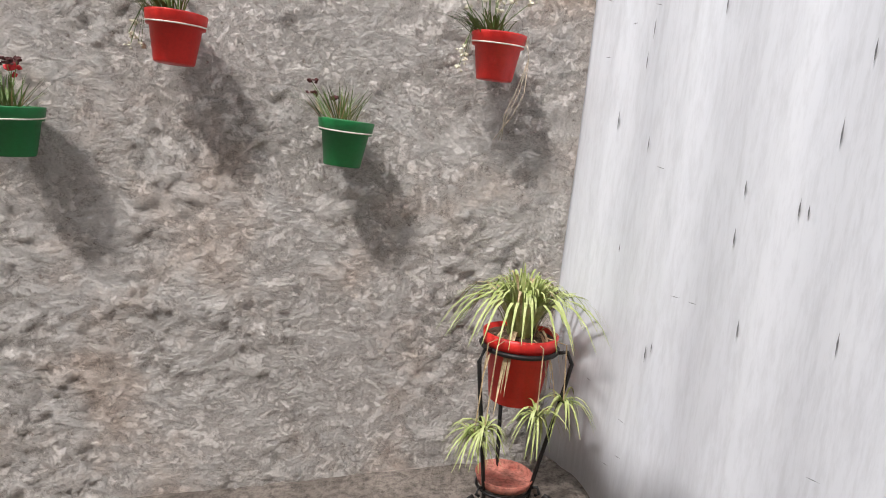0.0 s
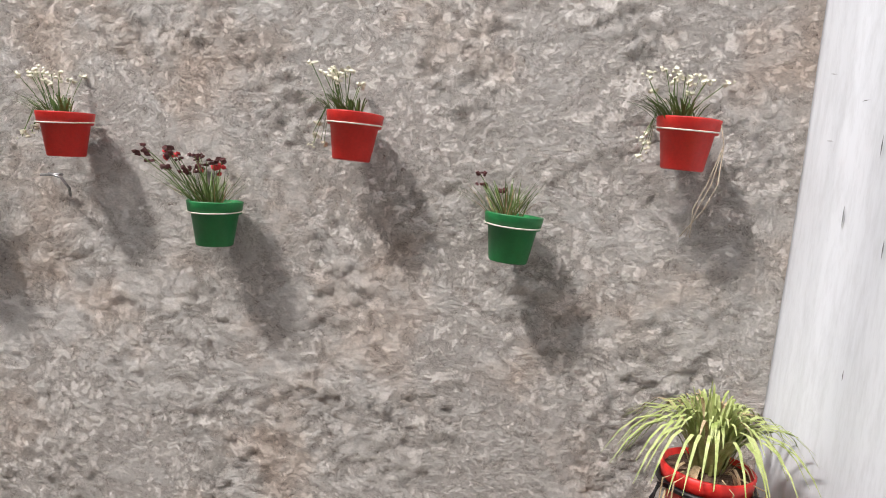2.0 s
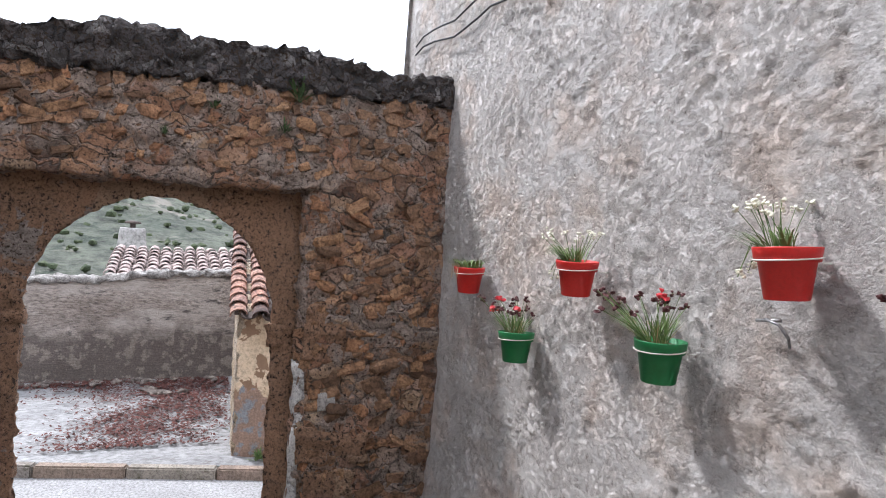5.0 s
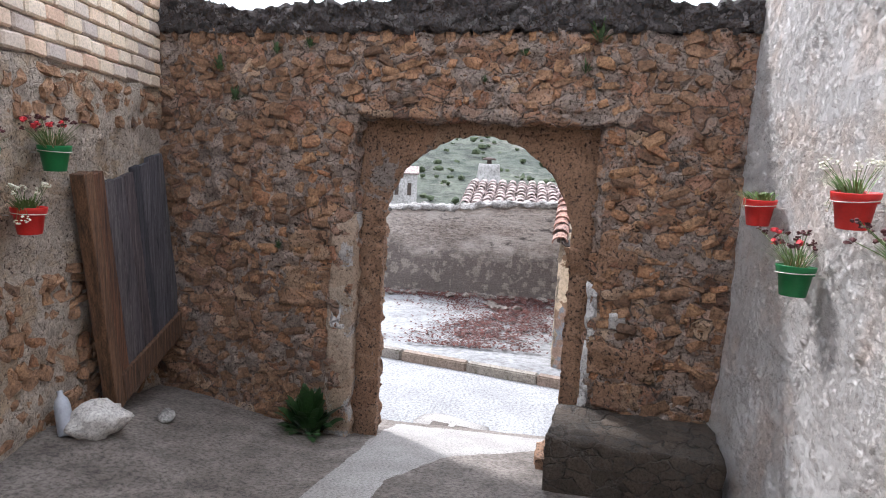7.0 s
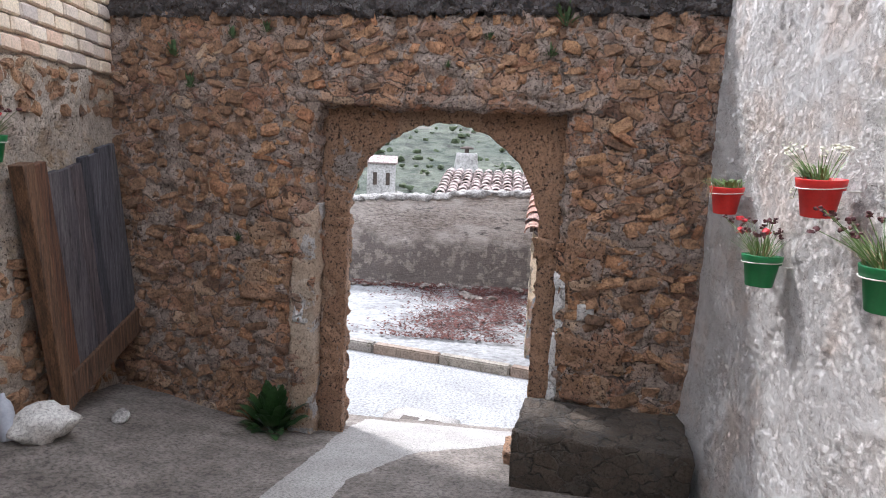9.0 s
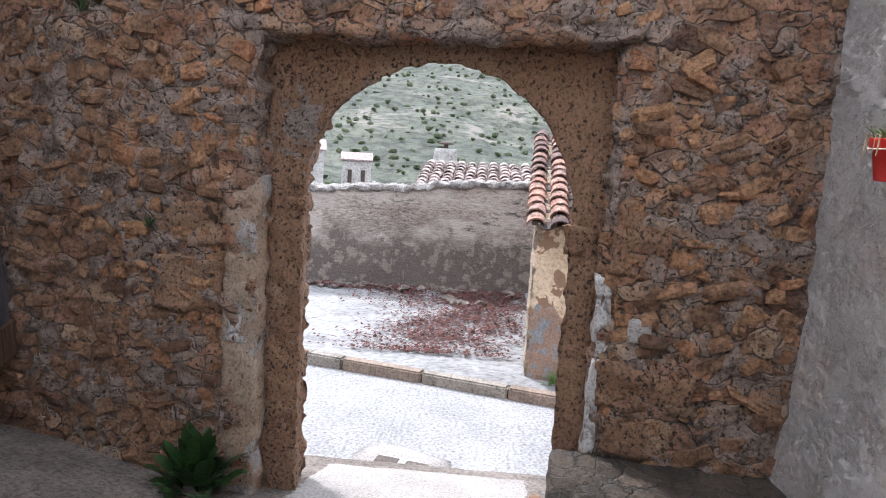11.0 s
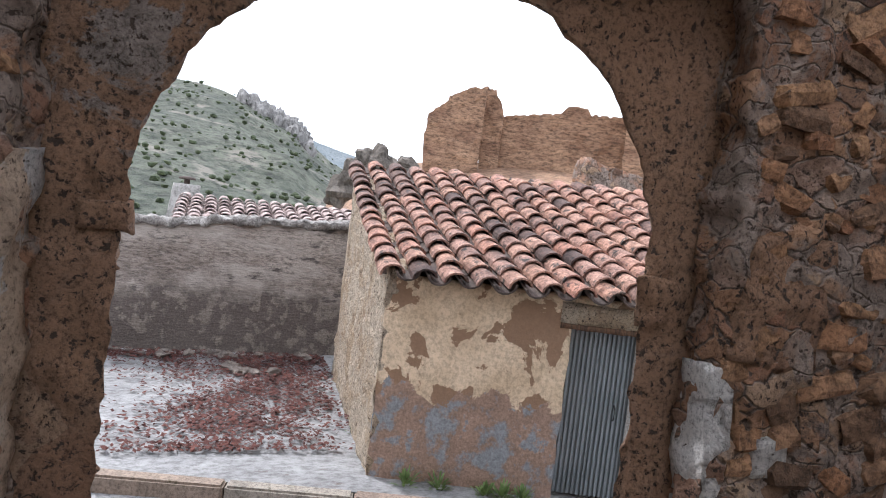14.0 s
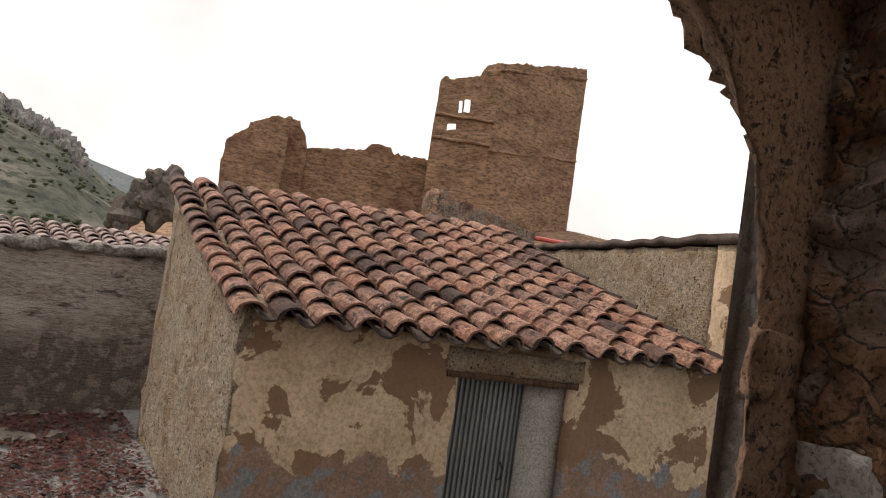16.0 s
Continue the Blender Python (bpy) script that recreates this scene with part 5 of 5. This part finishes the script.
    for az, el, s in ((12.9, 5.0, 0.9), (14.0, 5.0, 0.9), (11.9, 3.6, 0.9), (13.5, 3.5, 1.4), (15.0, 4.2, 0.9), (16.5, 4.6, 0.8), (10.8, 2.0, 0.9)):
        blob(bm, far_at(az, el, 45), s, rnd, (1, 1, 1.1), 3, 0.35)
    tagged(bm_ob("crag", bm, M["cliff_near"], False), "rough brown rock crag behind the shed", "crag", kind="structure")


def small_house(name, az, el0, el1, waz, dist, mat, roof, label):
    p, q = far_at(az - waz / 2, 0, dist), far_at(az + waz / 2, 0, dist)
    w = (q - p).length
    z0, z1 = far_at(az, el0, dist).z, far_at(az, el1, dist).z
    e = empty(name, pose((p.x + q.x) / 2, (p.y + q.y) / 2, z0 - 6, 0, 0, -az), label=label, category="house", kind="structure")
    H = z1 - z0 + 6
    bm = bmesh.new()
    bmesh.ops.create_cube(bm, size=1, matrix=Matrix.Translation((0, 0, H / 2)) @ Matrix.Diagonal((w * 0.8, w, H, 1)))
    bm_ob("wall", bm, mat, False, e)
    bm = bmesh.new()
    for sx in (-1, 1):
        vs = [bm.verts.new(c) for c in ((sx * w * 0.46, -w * 0.55, H - 0.1), (sx * w * 0.46, w * 0.55, H - 0.1), (0, w * 0.55, H + w * 0.2), (0, -w * 0.55, H + w * 0.2))]
        bm.faces.new(vs)
    o = bm_ob("roof", bm, roof, False, e)
    o.modifiers.new("thick", "SOLIDIFY").thickness = 0.15
    for k in range(2):
        bm = bmesh.new()
        bmesh.ops.create_cube(bm, size=1, matrix=Matrix.Translation((w * 0.4, (k - 0.5) * w * 0.45, H - 1.4)) @ Matrix.Diagonal((0.12, w * 0.14, 1.1, 1)))
        bm_ob("window", bm, M["dark"], False, e)
    return e


def build_town():
    for i, a in enumerate([(-10.4, -1.7, -0.7, 2.6, 55), (-15.5, -1.4, 0.0, 4.0, 80)]):
        small_house("far_house", *a, M["house"], M["tile_far"], "pale village house with a low roof")
    # stone chimney stack with pot on the roof behind the garden wall
    p = far_at(-1.6, 0, 29)
    e = empty("chimney", pose(p.x, p.y, -1.0, 0, 0, 3), label="pale broad chimney stack behind the garden wall", category="chimney")
    rough_box("stack", -0.8, 0.8, -0.5, 0.5, -2.0, 2.55, M["house"], lambda s, d, z: Vector((d, s * (1 - 0.14 * max(0, z)), z)), 0.2, 0.05, 2, parent=e)
    lathe([(0.12, 2.5), (0.12, 2.75), (0.35, 2.76), (0.35, 2.84), (0.1, 2.9)], 14, "cowl", M["tile_dark"], e)


def build_litter():
    """Reddish dead leaves drifted over the gravel, and loose stones."""
    rnd = random.Random(41)
    v, f = [], []
    for k in range(26000):
        x, y = rnd.uniform(-12.3, -8.9), rnd.uniform(-2.2, 1.65)
        d = abs((y - 0.7) * 0.75 + (x + 10.4) * 0.25)
        p = 1.3 * math.exp(-d * d * 3.0) + 0.8 * (x < -11.9) + 0.5 * max(0.0, min(1.0, (-10.9 - x))) * max(0.0, min(1.0, y + 1.6))
        if rnd.random() > p * (0.35 + 1.1 * max(0.0, 0.35 + noise.noise(Vector((x * 2.2, y * 2.2, 8))) + 0.5 * noise.noise(Vector((x * 7, y * 7, 3))))):
            continue
        a, s = rnd.uniform(0, 6.28), rnd.uniform(0.012, 0.034)
        c = Vector((x, y, lot_z(x, y) + 0.03 + rnd.uniform(0.0, 0.02)))
        t = Vector((math.cos(a), math.sin(a), rnd.uniform(-0.4, 0.4))) * s
        q = Vector((-math.sin(a), math.cos(a), rnd.uniform(-0.4, 0.4))) * s * 0.6
        n = len(v)
        v += [c - t, c - q, c + t, c + q]
        f.append((n, n + 1, n + 2, n + 3))
    tagged(mesh_ob("leaf_litter", v, f, M["litter"]), "reddish dead leaves drifted over the gravel", "leaf litter", kind="stuff")
    bm = bmesh.new()
    for k in range(70):
        y = rnd.uniform(-2.5, 1.6)
        blob(bm, (-12.25 + abs(rnd.gauss(0, 0.18)), y, lot_z(-12.2, y) + 0.03), rnd.uniform(0.03, 0.09), rnd, (1, 1, 0.6), 1, 0.4)
    for k in range(6):
        blob(bm, (rnd.uniform(-12, -11.2), rnd.uniform(0.2, 1.2), -0.98), rnd.uniform(0.06, 0.13), rnd, (1.2, 1, 0.6), 2, 0.4)
    tagged(bm_ob("loose_stones", bm, M["fence"]), "loose grey stones at the garden wall foot", "stones", kind="stuff")


def build_roof_extras():
    """Stump of wall on the shed's back edge, red sheet roof, antenna, cables, wall hook."""
    o = rough_box("chimney_stump", 0, 1.55, 0, 0.35, 1.45, 2.25, M["rubble"], lambda s, d, z: Vector((-10.95 - d + 0.15 * s, 4.72 + s, z - 0.20 * s * (z > 1.8))), 0.06, 0.04, 5)
    tagged(o, "broken plastered wall stump above the shed roof", "wall stump")
    o = rough_box("red_roof", 0, 3.4, 0, 1.6, 0, 0.06, M["redsheet"], lambda s, d, z: Vector((-12.4 - d + 0.5 * s, 6.9 + s, 2.02 + 0.12 * d - 0.02 * s + z)), 0.2, 0.01, 3)
    tagged(o, "low red sheet roof behind the shed", "roof", kind="structure")
    bm = bmesh.new()
    c = Vector((-8.6, 9.2, 1.75))
    tube([c, c + Vector((0, 0, 0.75))], 0.015, 6, bm=bm)
    tube([c + Vector((0.25, -0.5, 0.95)), c + Vector((-0.1, 0.2, 0.68))], 0.01, 6, bm=bm)
    for k in range(6):
        p = c + Vector((0.25, -0.5, 0.95)).lerp(Vector((-0.1, 0.2, 0.68)), k / 5)
        tube([p + Vector((0, 0, 0.09)), p - Vector((0, 0, 0.09))], 0.006, 4, bm=bm)
    tagged(bm_ob("antenna", bm, M["steel"]), "thin grey television antenna on a mast", "antenna")
    for k, (za, zb) in enumerate(((3.24, 3.27), (3.17, 3.06))):
        bm = bmesh.new()
        pts = [(-5.3 + 2.4 * i / 12, WALL_Y - 0.05 - 0.01 * (i % 2), za + (zb - za) * (i / 12) + 0.03 * math.sin(i * 1.1)) for i in range(13)]
        tube(pts, 0.007, 6, bm=bm)
        tagged(bm_ob("cable", bm, M["cable"], True), "black cable running over the rendered wall", "cable", "cables")
    bm = bmesh.new()
    tube([(-1.72, WALL_Y - 0.01, 1.445), (-1.72, WALL_Y - 0.07, 1.45), (-1.66, WALL_Y - 0.08, 1.44), (-1.64, WALL_Y - 0.06, 1.40), (-1.65, WALL_Y - 0.04, 1.37)], 0.005, 6, bm=bm)
    tube([(-1.78, WALL_Y - 0.04, 1.44), (-1.68, WALL_Y - 0.05, 1.45)], 0.006, 6, bm=bm)
    tagged(bm_ob("wall_hook", bm, M["steel"], True), "grey iron hook in the wall", "hook")


build_ground()
build_kerb_and_lot()
build_render_wall()
gate = build_gate_wall()
south, south_at = build_south_wall()
build_garden_wall()
shed = build_shed()
side, side_at = build_side_house()
build_hills()
build_castle()
build_town()
build_litter()
build_roof_extras()
build_sheet()
build_bench()
build_floor_details()
build_board()
build_stand()
build_pots()
leafy_plant("leafy_weed", -4.95, -0.80, yard_z(-4.95, -0.80), 0.40, 3, M["leaf_dark"], "dark glossy leafy weed at the gate foot", 110, wide=1.7)
for i, (s, z, r) in enumerate(((1.45, 2.6, 0.20), (1.35, 2.38, 0.12), (-1.75, 2.35, 0.17), (-1.6, 2.1, 0.15), (-1.2, 2.5, 0.12), (-0.9, 2.55, 0.12), (0.9, 2.5, 0.10), (0.6, 2.3, 0.07), (-1.15, 0.85, 0.10))):
    p = arch_at(s, FRONT - 0.02, z - 0.06)
    leafy_plant("wall_weed", p.x, p.y, p.z, r * 0.8, 30 + i, M["weed"], "small green weed rooted in the stone wall", 40)
for i, (u, d) in enumerate(((-0.1, 0.9), (0.35, -0.08), (0.62, -0.07), (1.0, -0.1), (1.15, -0.1), (1.32, -0.09))):
    p = SHED_C + SHED_U * u + Vector((-SHED_U.y, SHED_U.x, 0)) * d
    leafy_plant("ground_weed", p.x - (0.12 if i == 0 else 0), p.y - (0.1 if i == 0 else 0), -1.1, 0.16, 60 + i, M["leaf"], "green weed at the shed wall foot", 50)

# pieces of roofs and walls, last
stone_meshes()
lay_tiles(shed, shed_at, roof_z, SHED_LEN, 3.08, 0.262, 0.235, random.Random(21), 300, r=0.108)
far_roof = empty("far_roof", Matrix.Identity(4), label="clay tile roof behind the garden wall", category="roof", kind="structure")
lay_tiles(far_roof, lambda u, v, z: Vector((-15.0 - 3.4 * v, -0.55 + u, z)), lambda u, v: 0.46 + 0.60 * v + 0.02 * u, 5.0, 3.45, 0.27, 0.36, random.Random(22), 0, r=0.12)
rough_box("roof_deck", 0, 5.1, 0, 3.4, 0, 0.1, M["tile_dark"], lambda s, d, z: Vector((-15.0 - d, -0.6 + s, 0.35 + 0.60 * d / 3.4 + 0.02 * s + z)), 0.4, 0.0, 1, parent=far_roof)
turn = Matrix((-ARCH_U, -ARCH_N, Vector((0, 0, 1)))).transposed().to_4x4()
lay_stones(gate, [(-2.55, -0.68, -0.95, 1.95), (1.53, 2.5, -0.9, 1.95), (-2.55, 2.5, 2.06, 2.6), (-0.68, -0.49, 1.15, 1.9)], arch_at, turn, random.Random(31), 300, "stones",
           near=lambda q: abs(q[0] - 0.5) * 1.0 + abs(q[1] - 0.8) * 0.8, front=FRONT, proud=0.006)
lay_stones(south, [(-5.5, -2.0, -0.5, 0.75), (-5.5, -2.0, 1.75, 2.1)], lambda s, d, z: south_at(s, d, z), Matrix.Identity(4), random.Random(32), 110, "stones")


def lay_bricks():
    rnd = random.Random(33)
    bm = bmesh.new()
    bmesh.ops.create_cube(bm, size=1, matrix=Matrix.Diagonal((0.208, 0.085, 0.102, 1)))
    bmesh.ops.bevel(bm, geom=bm.edges[:], offset=0.014, segments=1, affect="EDGES")
    for v in bm.verts:
        v.co += noise.noise_vector(v.co * 14) * 0.006
    me = bpy.data.meshes.new("brick")
    bm.to_mesh(me)
    bm.free()
    me.materials.append(M["white_brick"])
    ang = math.degrees(math.atan(0.165))
    for row in range(13):
        z = 2.18 + row * 0.112
        s = -6.1 + (0.11 if row % 2 else 0.0)
        while s < -1.9:
            ob = new("brick", me)
            ob.parent = south
            p = south_at(s, 0.03, z)
            ob.matrix_local = Matrix.Translation(p) @ pose(rnd.uniform(-0.006, 0.006), rnd.uniform(-0.008, 0.008), rnd.uniform(-0.005, 0.005), 0, rnd.uniform(-1.5, 1.5), ang + rnd.uniform(-1, 1))
            s += 0.222


lay_bricks()
